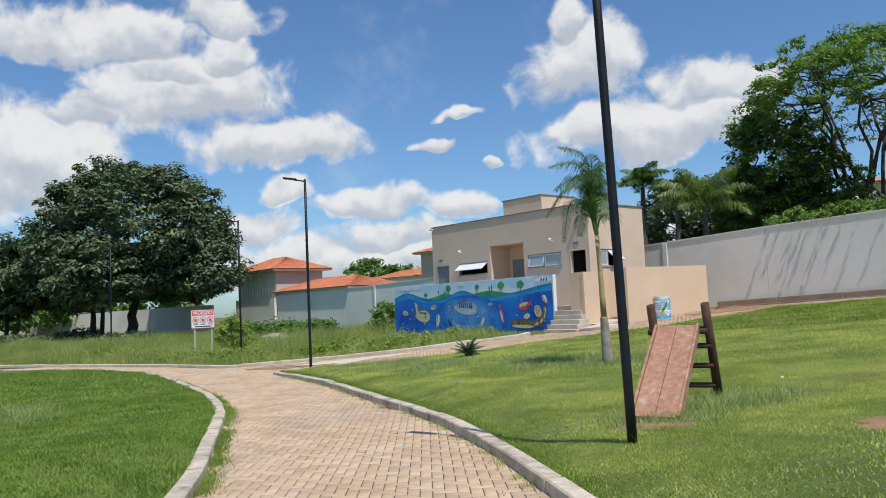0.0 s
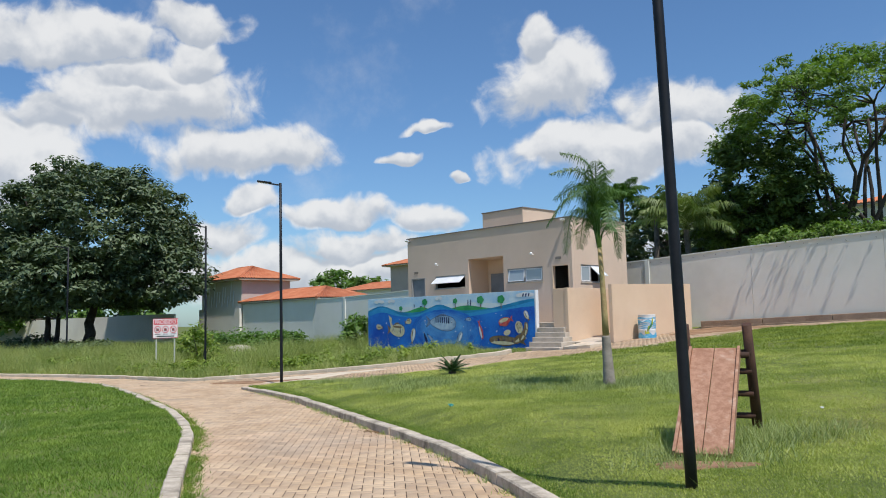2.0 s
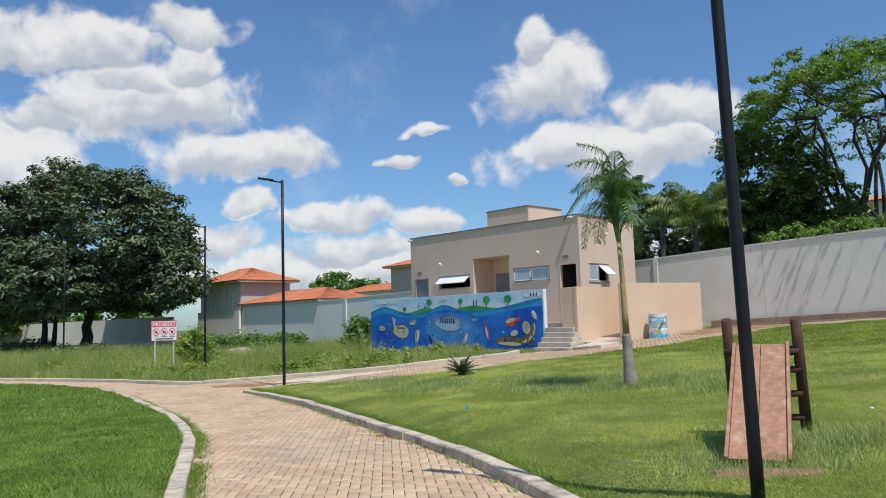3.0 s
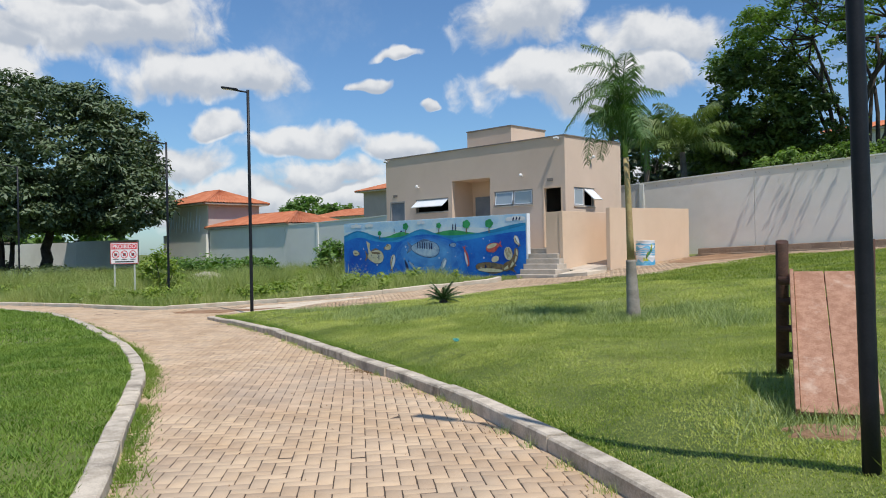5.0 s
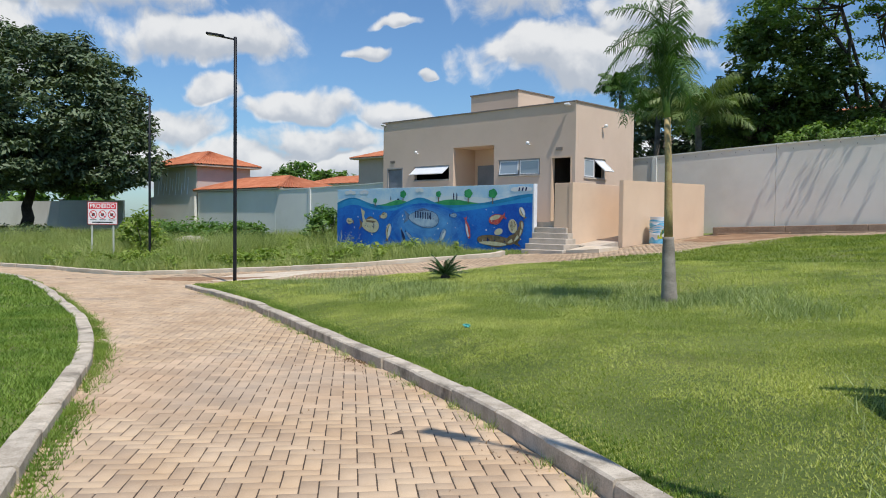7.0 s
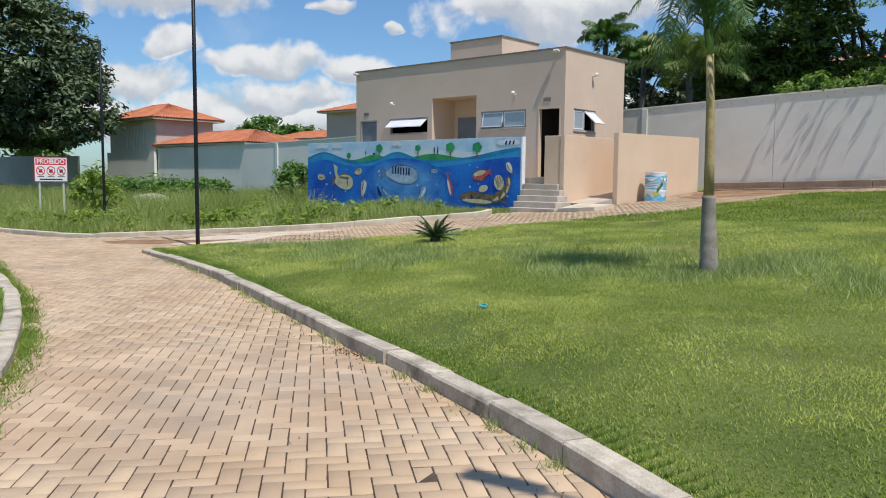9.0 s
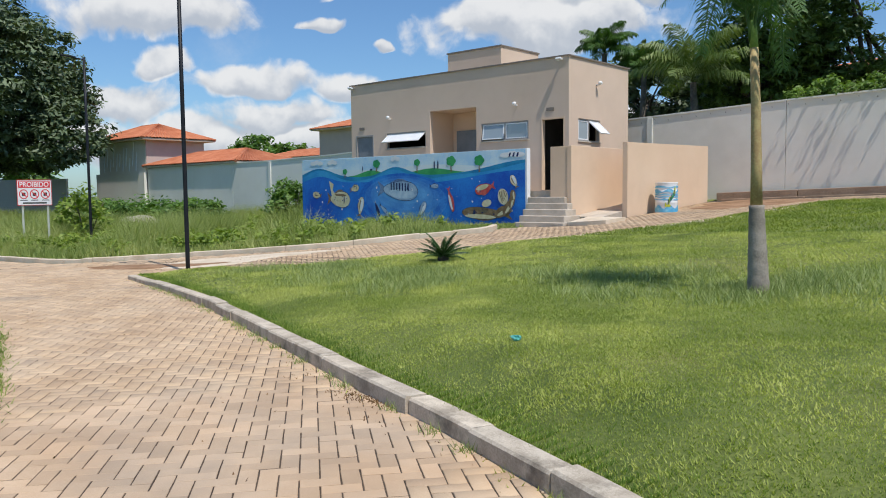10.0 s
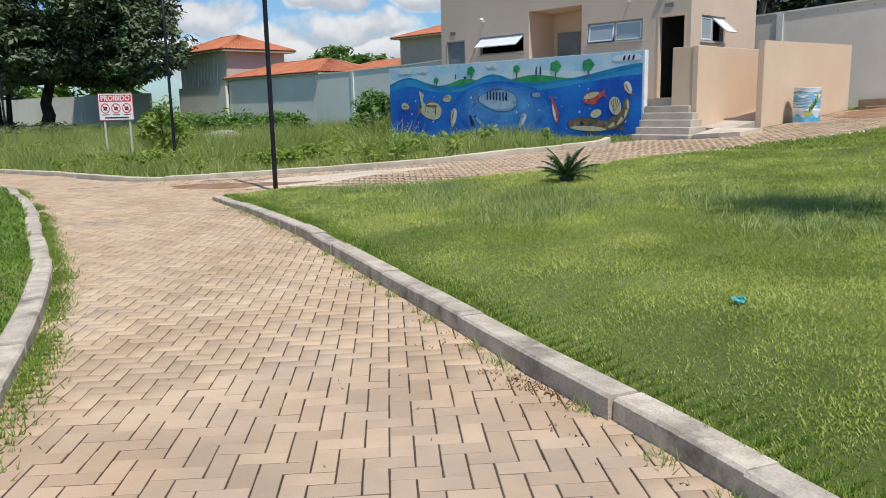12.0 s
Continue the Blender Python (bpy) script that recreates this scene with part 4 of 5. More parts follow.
def painted_tree(x, z, h, r):
    depth[0] = 0.0075
    painted([(x - 0.02, z), (x + 0.02, z), (x + 0.015, z + h), (x - 0.015, z + h)], BROWN, "painted_trunk")
    for a in range(5):
        painted(oval(x + r * 0.55 * math.cos(a * 1.26), z + h + r * 0.45 * math.sin(a * 1.26), r * 0.6, r * 0.5, n=12), HILL, "painted_crown")


for x, h, r in ((-2.49, 0.20, 0.10), (-1.02, 0.26, 0.14), (0.71, 0.28, 0.11), (2.04, 0.30, 0.16), (3.07, 0.33, 0.16)):
    painted_tree(x, hills(x) - 0.04, h, r)
for x, z, w, h in ((1.40, 1.26, 0.025, 0.26), (1.54, 1.26, 0.025, 0.26), (-1.65, 1.28, 0.02, 0.17), (-1.26, 1.30, 0.06, 0.06)):
    painted(oval(x, z + h / 2, w, h / 2, n=10), NAVY, "painted_figure")
for x, z, a in ((-3.9, 1.60, 0.30), (-3.1, 1.60, 0.22), (-0.2, 1.62, 0.18), (4.2, 1.58, 0.38)):
    depth[0] = 0.0075
    for k in range(3):
        painted(oval(x + a * (k - 1) * 0.6, z + 0.03 * (k == 1), a * 0.5, 0.07, n=14), WHITE, "painted_cloud")
for k in range(3):
    painted(oval(4.12 + 0.13 * k, 1.58, 0.03, 0.07, -20, n=10), NAVY, "painted_mark")


# ---- street lamps ----
def street_lamp(at, rz, label, h=5.93, lean=0.0):
    t = thing("street_lamp", pose(*at) @ pose(0, 0, 0, lean * 0.76, -lean * 0.65, 0) @ pose(0, 0, 0, 0, 0, rz), label, "street lamp", "park street lamps")
    part("pole", tubed([(0, 0, -0.05), (0, 0, 0.4), (0, 0, h * 0.6), (0, 0, h)], [0.045, 0.044, 0.041, 0.038], 16), POLE, t)
    part("arm", tubed([(0, 0, h - 0.06), (0.15, 0, h - 0.035), (0.34, 0, h)], 0.024, 8), POLE, t)
    head = part("lamp_head", slab(0.0, 0.42, -0.075, 0.075, -0.022, 0.03, 0.012, pose(0.26, 0, h + 0.005, 0, -8, 0)), POLE, t)
    part("lens", slab(0.12, 0.38, -0.055, 0.055, -0.029, -0.0225, 0.0, pose(0.26, 0, h + 0.005, 0, -8, 0)), LENS, head, "clear lamp lens")
    return t


def on_lawn(x, y, dz=0.0):
    return float(ground_z(np.array([x]), np.array([y]))[0]) + dz


street_lamp((14.49, -17.72, on_lawn(14.49, -17.72)), 190, "slim black street lamp beside the wooden slide", lean=1.1)
street_lamp((-2.19, -10.97, on_lawn(-2.19, -10.97)), 229, "slim black street lamp where the drive forks")
street_lamp((-12.5, -8.2, on_lawn(-12.5, -8.2)), 228, "slim black street lamp among the weeds by the notice")
street_lamp((-25.0, -9.6, on_lawn(-25.0, -9.6)), 235, "slim black street lamp in front of the big tree")

# ---- wooden slide ----
sz = on_lawn(14.0, -16.66) - 0.04
slide = thing("wooden_slide", pose(14.0, -16.66, sz, 0, 0, 21.5), "red-brown wooden plank slide with a dark log ladder", "slide")
ramp = math.degrees(math.atan2(0.87, 1.42))
deck = pose(0, 0.0, 0.075, ramp, 0, 0)
for x0, x1 in ((-0.222, -0.003), (0.003, 0.222)):
    part("plank", slab(x0, x1, 0, 1.66, -0.018, 0.018, 0.005, deck), BOARD, slide)
for x0 in (-0.255, 0.225):
    part("side_rail", slab(x0, x0 + 0.03, -0.01, 1.66, -0.07, 0.045, 0.006, deck), BOARD, slide)
for s in (-1, 1):
    part("post", tubed([(s * 0.335 + 0.02, 1.86, -0.03), (s * 0.325 + 0.015, 1.67, 0.6), (s * 0.315 + 0.01, 1.45, 1.20)], [0.055, 0.052, 0.05], 14), LOG, slide)
for k, z in enumerate((0.22, 0.46, 0.70, 0.90)):
    y = 1.84 - 0.322 * (z + 0.05)
    part("rung", tubed([(-0.345, y, z), (0.345, y, z)], 0.034, 10), LOG, slide)
part("deck_bearer", tubed([(-0.34, 1.40, 0.88), (0.34, 1.40, 0.88)], 0.035, 10), LOG, slide)
part("ground_log", tubed([(-0.25, 0.12, 0.03), (0.25, 0.12, 0.03)], 0.04, 10), LOG, slide)


def patch(name, cx, cy, a, b, rz, material, label, lift=0.012):
    """A ragged thin patch lying on the ground."""
    n, rings = 36, 5
    v, f = [(cx, cy)], []
    for r in range(1, rings + 1):
        for k in range(n):
            t = 2 * math.pi * k / n
            q = (r / rings) * (1 + (0.22 * math.sin(3 * t + 1) + 0.13 * math.sin(7 * t)) * (r / rings))
            u, w = a * q * math.cos(t), b * q * math.sin(t)
            c, s = math.cos(radians(rz)), math.sin(radians(rz))
            v.append((cx + u * c - w * s, cy + u * s + w * c))
    v = np.array(v)
    z = ground_z(v[:, 0], v[:, 1]) + lift
    z[1 + n * (rings - 1):] -= lift + 0.02
    bm = bmesh.new()
    bv = [bm.verts.new((*p, q)) for p, q in zip(v, z)]
    for k in range(n):
        bm.faces.new((bv[0], bv[1 + k], bv[1 + (k + 1) % n]))
        for r in range(rings - 1):
            i, j = 1 + r * n + k, 1 + r * n + (k + 1) % n
            bm.faces.new((bv[i], bv[i + n], bv[j + n], bv[j]))
    return solid(name, bm, material, label, "bare ground", kind="structure")


patch("dirt_patch", 14.15, -16.96, 0.46, 0.22, 21, DIRT, "bare red dirt worn at the foot of the slide")
patch("soil_wash", -2.5, -9.6, 2.2, 0.75, 42, SCREED, "pale sandy soil washed over the walk at the fork", 0.080)
patch("soil_wash", -3.9, -10.9, 1.9, 0.42, 30, DIRT, "reddish soil washed over the paving at the fork", 0.086)
patch("dirt_bank", 4.3, 2.3, 1.7, 1.9, 0, DIRT, "loose red dirt heaped along the walk by the wall", 0.09)
patch("dirt_patch", 16.2, -16.2, 0.5, 0.3, 15, DIRT, "bare red dirt spot in the lawn")


# ---- palms ----
def frond(parent, base, rz, rise, length, droop, material, leaflets=34, leaf=0.42, width=0.022, name="frond", hang=0):
    """An arching midrib with two rows of hanging leaflets."""
    d = Vector((math.cos(rz), math.sin(rz), 0))
    pts, p, a = [], Vector(base), radians(rise)
    n = 14
    for k in range(n + 1):
        pts.append(p.copy())
        bend = (0.5 + 1.0 * k / n) if hang == 0 else 3.4 * math.exp(-((k / n - hang) / 0.17) ** 2)
        p = p + (d * math.cos(a) + Vector((0, 0, 1)) * math.sin(a)) * (length / n)
        a -= radians(droop) / n * bend
    bm = bmesh.new()
    tube(bm, pts, [0.016 * (1 - 0.8 * k / n) + 0.002 for k in range(n + 1)], 5)
    side = d.cross(Vector((0, 0, 1)))
    for k in range(leaflets):
        u = 0.14 + 0.86 * k / (leaflets - 1)
        i = min(n - 1, int(u * n))
        q = pts[i].lerp(pts[i + 1], u * n - i)
        t = (pts[i + 1] - pts[i]).normalized()
        ll = leaf * (math.sin(math.pi * min(1, 0.18 + 0.80 * u)) * 0.8 + 0.25) * rng.uniform(0.85, 1.15)
        for s in (-1, 1):
            w = (side * s * rng.uniform(0.6, 1.0) + t * 0.55 + Vector((0, 0, rng.uniform(-0.15, 0.35)))).normalized()
            m1 = q + w * ll * 0.5
            m2 = m1 + (w * 0.55 + Vector((0, 0, -0.8))).normalized() * ll * 0.55
            e = t * width
            v = [bm.verts.new(c) for c in (q - e * 0.5, q + e * 0.5, m1 + e, m1 - e, m2)]
            bm.faces.new((v[0], v[1], v[2], v[3]))
            bm.faces.new((v[3], v[2], v[4]))
    me = bpy.data.meshes.new(name)
    bm.to_mesh(me)
    bm.free()
    me.materials.append(material)
    ob = new(name, me)
    ob.parent = parent
    return ob


palm = thing("palm_tree", pose(9.35, -11.35, on_lawn(9.35, -11.35)), "young palm with a ringed grey foot and drooping fronds", "palm")
bm = bmesh.new()
pts, rad = [], []
for k in range(25):
    z = -0.05 + 0.95 * k / 24
    pts.append((-0.04 * z, 0, z))
    rad.append((0.112 - 0.042 * max(0, z) ** 0.8) * (1.05 if k % 4 == 0 else 1.0))
tube(bm, pts, rad, 16)
part("trunk", bm, PALM_GREY, palm, "ringed grey trunk foot")
part("stem", tubed([(-0.036, 0, 0.89), (-0.045, 0, 1.3), (-0.06, 0, 1.9), (-0.09, 0, 2.5)], [0.060, 0.054, 0.047, 0.042], 14), PALM_TAN, palm, "tan and green upper stem")
part("crownshaft", tubed([(-0.09, 0, 2.49), (-0.11, 0, 2.75), (-0.14, 0, 3.1)], [0.044, 0.04, 0.024], 12), SHAFT, palm)
for k in range(14):
    bend = 2 * ((0.618 * k) % 1) - 1
    a = radians(225 + 165 * bend * abs(bend) ** 0.35)
    out = 1 + 0.22 * math.cos(a - radians(225))
    frond(palm, (-0.11 + 0.02 * math.cos(a), 0.02 * math.sin(a), 2.50 + 0.04 * k), a, 78 + 0.8 * k, (1.45 - 0.01 * k) * out, 162 - 7.5 * k, FROND, 56, 0.38, 0.0085, "frond", 0.36 + 0.022 * k)

cycad = thing("cycad", pose(3.7, -9.8, on_lawn(3.7, -9.8)), "low dark cycad with stiff arching leaves in the lawn", "plant")
for k in range(22):
    frond(cycad, (0, 0, 0.06), k * 2.4, 14 + 2.8 * k, 0.46 + 0.06 * math.sin(k), 40, CYCAD, 24, 0.09, 0.008, "leaf")
part("stump", tubed([(0, 0, -0.04), (0, 0, 0.05), (0, 0, 0.12)], [0.09, 0.10, 0.05], 10), BARK_DK, cycad)


def tall_palm(at, h, label, n, length, material, lean=0.0, leaf=0.6):
    t = thing("palm_tree", pose(*at), label, "palm")
    part("trunk", tubed([(0, 0, -0.1), (lean * 0.3, 0, h * 0.5), (lean, 0, h)], [0.2, 0.15, 0.11], 10), BARK, t)
    for k in range(n):
        frond(t, (lean, 0, h + 0.01 * k), k * 2.4, 22 + 60 * k / n, length * rng.uniform(0.85, 1.1), 80, material, 56, leaf, 0.024)
    return t


# ---- notice board ----
sign = thing("notice_board", pose(-13.2, -9.58, on_lawn(-13.2, -9.58), 0, 0, 60) @ Matrix.Diagonal((0.83, 1, 0.96, 1)), "white and red notice board on two pale posts", "sign")
for x in (-0.42, 0.42):
    part("post", slab(x - 0.035, x + 0.035, 0.012, 0.07, -0.1, 1.5, 0.006), POST_PALE, sign)
panel = part("panel", slab(-0.58, 0.58, -0.012, 0.010, 1.42, 2.24, 0.003), SIGN_WHITE, sign, "white painted panel")
part("red_band", slab(-0.53, 0.53, -0.016, -0.0125, 1.98, 2.19), SIGN_RED, panel, "red heading band")
for x0, x1, z0, z1 in ((-0.58, 0.58, 2.222, 2.24), (-0.58, 0.58, 1.42, 1.438), (-0.58, -0.562, 1.438, 2.222), (0.562, 0.58, 1.438, 2.222)):
    part("border", slab(x0, x1, -0.016, -0.0125, z0, z1), SIGN_RED, panel)


def lettering(text, size, m, material, parent):
    cu = bpy.data.curves.new("lettering", "FONT")
    cu.body, cu.size, cu.align_x, cu.align_y, cu.extrude, cu.offset = text, size, "CENTER", "CENTER", 0.001, 0.004
    tmp = new("lettering", cu)
    me = bpy.data.meshes.new_from_object(tmp.evaluated_get(bpy.context.evaluated_depsgraph_get()))
    bpy.data.objects.remove(tmp)
    me.materials.append(material)
    ob = new("lettering", me)
    ob.parent, ob.matrix_basis = parent, m
    return ob


lettering("PROIBIDO", 0.215, pose(0, -0.018, 2.083, 90), SIGN_WHITE, panel)


def ring(bm, x, z, r0, r1, y=-0.016, n=28):
    a = [[bm.verts.new((x + r * math.cos(2 * math.pi * k / n), y + d, z + r * math.sin(2 * math.pi * k / n))) for k in range(n)] for r, d in ((r0, 0), (r1, 0), (r1, 0.003), (r0, 0.003))]
    for k in range(n):
        j = (k + 1) % n
        for p, q in ((0, 1), (1, 2), (2, 3), (3, 0)):
            bm.faces.new((a[p][k], a[p][j], a[q][j], a[q][k]))


for x in (-0.36, 0.0, 0.36):
    bm = bmesh.new()
    ring(bm, x, 1.78, 0.125, 0.155)
    box(bm, -0.13, 0.13, -0.0162, -0.013, -0.014, 0.014, pose(x, 0, 1.78, 0, 45, 0))
    part("ban_ring", bm, SIGN_RED, panel, "red prohibition ring")
    part("pictogram", slab(x - 0.06, x + 0.06, -0.0142, -0.0125, 1.72, 1.83), SIGN_BLACK, panel)
    part("caption_bar", slab(x - 0.12, x + 0.12, -0.0155, -0.0125, 1.575, 1.60), SIGN_BLACK, panel)
part("caption_bar", slab(-0.40, 0.40, -0.0155, -0.0125, 1.475, 1.52), SIGN_BLACK, panel)

# ---- painted drum ----
bin_at = (2.95, 0.12, on_lawn(2.95, 0.12) + 0.06)
drum = thing("litter_drum", pose(*bin_at), "steel drum painted white and blue with a green figure", "bin")
bm = bmesh.new()
prof = [(0.285, -0.06), (0.292, 0.0), (0.288, 0.03), (0.288, 0.26), (0.296, 0.275), (0.288, 0.29), (0.288, 0.53), (0.296, 0.545), (0.288, 0.56), (0.288, 0.78), (0.297, 0.80), (0.275, 0.80), (0.272, 0.1), (0.0, 0.1)]
rings = [[bm.verts.new((r * math.cos(2 * math.pi * k / 32), r * math.sin(2 * math.pi * k / 32), z)) for k in range(32)] for r, z in prof[:-1]]
for a, b in zip(rings, rings[1:]):
    for k in range(32):
        bm.faces.new((a[k], a[(k + 1) % 32], b[(k + 1) % 32], b[k])).smooth = True
bm.faces.new(rings[-1])
part("barrel", bm, WHITE, drum, "white painted steel barrel")


def drum_patch(a0, a1, lo, hi, material, name, lift=0.003, n=18):
    """Paint round the drum between two angles; lo and hi are heights as functions of 0..1."""
    bm = bmesh.new()
    rows = []
    for k in range(n + 1):
        u = k / n
        t = a0 + (a1 - a0) * u
        rows.append([bm.verts.new(((0.289 + lift) * math.cos(t), (0.289 + lift) * math.sin(t), z)) for z in (lo(u), (lo(u) + hi(u)) / 2, hi(u))])
    for p, q in zip(rows, rows[1:]):
        for j in (0, 1):
            bm.faces.new((p[j], q[j], q[j + 1], p[j + 1]))
    part(name, bm, material, drum)


LIME = PAINT("painted_lime", (0.36, 0.42, 0.03), (0.55, 0.55, 0.06), 8)
PALE_BLUE = PAINT("painted_pale_blue", (0.05, 0.33, 0.58), (0.25, 0.55, 0.72), 6)
drum_patch(0, 6.283, lambda u: 0.53 + 0.03 * math.sin(25 * u), lambda u: 0.60 + 0.04 * math.sin(31 * u), PALE_BLUE, "blue_band", 0.009, 60)
drum_patch(0, 6.283, lambda u: 0.02, lambda u: 0.16 + 0.05 * math.sin(38 * u), PALE_BLUE, "blue_waves", 0.009, 60)
drum_patch(0, 6.283, lambda u: 0.66, lambda u: 0.70 + 0.02 * math.sin(20 * u), PALE_BLUE, "blue_band", 0.009, 60)
for z in (0.34, 0.41, 0.47):
    drum_patch(0, 6.283, lambda u, z=z: z + 0.01 * math.sin(27 * u + 9 * z), lambda u, z=z: z + 0.025 + 0.012 * math.sin(33 * u), PALE_BLUE, "blue_line", 0.009, 60)
c0 = radians(-58)
drum_patch(c0 + 0.0, c0 + 0.75, lambda u: 0.20 + 0.30 * u, lambda u: 0.30 + 0.38 * u + 0.05 * math.sin(9 * u), LIME, "figure", 0.012)
drum_patch(c0 + 0.15, c0 + 0.62, lambda u: 0.26 + 0.2 * u, lambda u: 0.34 + 0.22 * u, HILL, "figure", 0.014)
for k in range(5):
    drum_patch(c0 + 0.05 + 0.13 * k, c0 + 0.11 + 0.13 * k, lambda u, k=k: 0.24 + 0.05 * k, lambda u, k=k: 0.36 + 0.06 * k, NAVY, "figure_mark", 0.015, 3)
drum_patch(c0 - 0.25, c0 + 0.25, lambda u: 0.16, lambda u: 0.24 + 0.04 * math.sin(12 * u), LIME, "figure", 0.012)

# ---- boundary wall ----
wall = thing("boundary_wall", pose(0, 4.8, 0), "long off-white rendered boundary wall", "wall", kind="structure")


def wall_top(x):
    return float(np.interp(x, [-40, -28, -18, -0.8, 4, 8.7, 16, 40], [2.15, 2.2, 2.3, 2.95, 3.17, 3.31, 3.55, 4.2]))


xs = [-33, -28, -24, -20.7, -16, -12, -8, -4, 0.15, 4.5, 9, 13.5, 18, 23, 30, 40]
for a, b in zip(xs, xs[1:]):
    bm = bmesh.new()
    v = box(bm, a + 0.006, b - 0.006, 0, 0.16, -2.2, 1)
    for k, x in ((4, a), (6, a), (5, b), (7, b)):
        v[k].co.z = wall_top(x)
    part("wall_panel", bm, WALL_GREY if b < -8 else WALL_WHITE, wall, "weathered grey-green panel" if b < -8 else "")
    bm = bmesh.new()
    v = box(bm, a + 0.006, b - 0.006, -0.03, 0.19, 0, 1)
    for k, x in ((0, a), (2, a), (1, b), (3, b)):
        v[k].co.z = wall_top(x) + 0.002
    for k, x in ((4, a), (6, a), (5, b), (7, b)):
        v[k].co.z = wall_top(x) + 0.05
    part("coping", bm, WALL_GREY, wall)
# unseen pegs, added to cast a row of short slanting shadows below the coping
for x in np.arange(-0.6, 9.5, 0.47):
    z = wall_top(x) - 0.13 + 0.04 * math.sin(7 * x)
    part("shadow_peg", tubed([(x, 0.01, z), (x, -0.045, z), (x, -0.06, z + 0.03)], 0.008, 6), FLASHING, wall, "small dark peg added under the coping for its short shadow")
for x in (0.15, -20.7):
    part("pier", slab(x - 0.10, x + 0.10, -0.05, -0.002, -2, wall_top(x) - 0.01, 0.01), WALL_GREY, wall, "stained joint pier")
for k, (y0, z0, z1) in enumerate(((-0.42, 0.0, 0.16), (-0.80, -0.15, 0.02))):
    for a in np.arange(2.6, 24, 2.4):
        m = pose(a + 0.3 * k, y0, 0.33 + 0.042 * (a - 2.6) * 0.8 - 0.05 * k)
        t = solid("sleeper", slab(0, 2.38, 0, 0.22, z0 - 0.3, z1, 0.015, pose(0, 0, 0, 0, -1.9, 0)), TIMBER, "worn brown timber sleeper edging at the wall foot", "sleeper", "sleepers along the wall")
        t.matrix_basis = Matrix.Translation((0, 4.8, 0)) @ m

# far wall behind the trees
far_wall = thing("boundary_wall", pose(-33.2, 4.8, 0, 0, 0, 180 + 15), "far pale wall in the shade behind the trees", "wall", kind="structure")
for k in range(8):
    part("wall_panel", slab(7 + 7 * k, 13.99 + 7 * k, 0, 0.16, -3, 1.75 - 0.05 * k), WALL_WHITE, far_wall)


# ---- houses beyond the wall ----
def tiled(bm, e0, e1, r1, r0, pitch=0.22):
    """A roof slope from the eave e0-e1 to the ridge r0-r1, in rows of round tiles."""
    e0, e1, r0, r1 = map(Vector, (e0, e1, r0, r1))
    up = (e1 - e0).cross(r0 - e0).normalized()
    n = max(4, int((e1 - e0).length / pitch)) * 4
    rows = 8
    grid = []
    for j in range(rows + 1):
        v = j / rows
        line = []
        for k in range(n + 1):
            u = k / n
            p = e0.lerp(e1, u).lerp(r0.lerp(r1, u), v)
            line.append(bm.verts.new(p + up * (0.06 * abs(math.sin(math.pi * k / 4)) + 0.02 * (j % 2))))
        grid.append(line)
    for a, b in zip(grid, grid[1:]):
        for k in range(n):
            bm.faces.new((a[k], a[k + 1], b[k + 1], b[k]))


def hip_roof(parent, x0, x1, y0, y1, eave, ridge, over=0.5):
    x0, x1, y0, y1 = x0 - over, x1 + over, y0 - over, y1 + over
    h = min(x1 - x0, y1 - y0) / 2
    if x1 - x0 >= y1 - y0:
        a, b = (x0 + h, (y0 + y1) / 2, ridge), (x1 - h, (y0 + y1) / 2, ridge)
        slopes = [((x0, y0, eave), (x1, y0, eave), b, a), ((x1, y1, eave), (x0, y1, eave), a, b), ((x0, y1, eave), (x0, y0, eave), a, a), ((x1, y0, eave), (x1, y1, eave), b, b)]
    else:
        a, b = ((x0 + x1) / 2, y0 + h, ridge), ((x0 + x1) / 2, y1 - h, ridge)
        slopes = [((x1, y0, eave), (x1, y1, eave), b, a), ((x0, y1, eave), (x0, y0, eave), a, b), ((x0, y0, eave), (x1, y0, eave), a, a), ((x1, y1, eave), (x0, y1, eave), b, b)]
    for s in slopes:
        bm = bmesh.new()
        tiled(bm, *s)
        part("roof_slope", bm, TILE, parent, "orange clay roof tiles")
    part("eave_board", slab(x0 + 0.05, x1 - 0.05, y0 + 0.05, y1 - 0.05, eave - 0.12, eave - 0.02), SCREED, parent)
    bm = bmesh.new()
    tube(bm, [a, b if a != b else (b[0] + 0.05, b[1], b[2])], 0.09, 8)
    for p, q in ((a, (x0, y0, eave)), (b, (x1, y1, eave)), (b if x1 - x0 >= y1 - y0 else a, (x1, y0, eave)), (a if x1 - x0 >= y1 - y0 else b, (x0, y1, eave))):
        tube(bm, [p, q], 0.08, 8)
    part("ridge_tiles", bm, TILE, parent)


def house(at, w, d, low, eave, ridge, label, wallmat, over=0.5, windows=()):
    t = thing("house", pose(*at), label, "house")
    part("wall", slab(0, w, 0, d, low, eave - 0.02), wallmat, t)
    hip_roof(t, 0, w, 0, d, eave, ridge, over)
    for x, y, z, a, b, rz in windows:
        wd = part("window", slab(-a / 2, a / 2, -0.03, -0.004, 0, b, 0.005, pose(x, y, z, 0, 0, rz)), FRAME_DK, t)
        part("pane", slab(-a / 2 + 0.06, a / 2 - 0.06, -0.036, -0.0305, 0.06, b - 0.06, 0.0, pose(x, y, z, 0, 0, rz)), GLASS, wd)
    return t


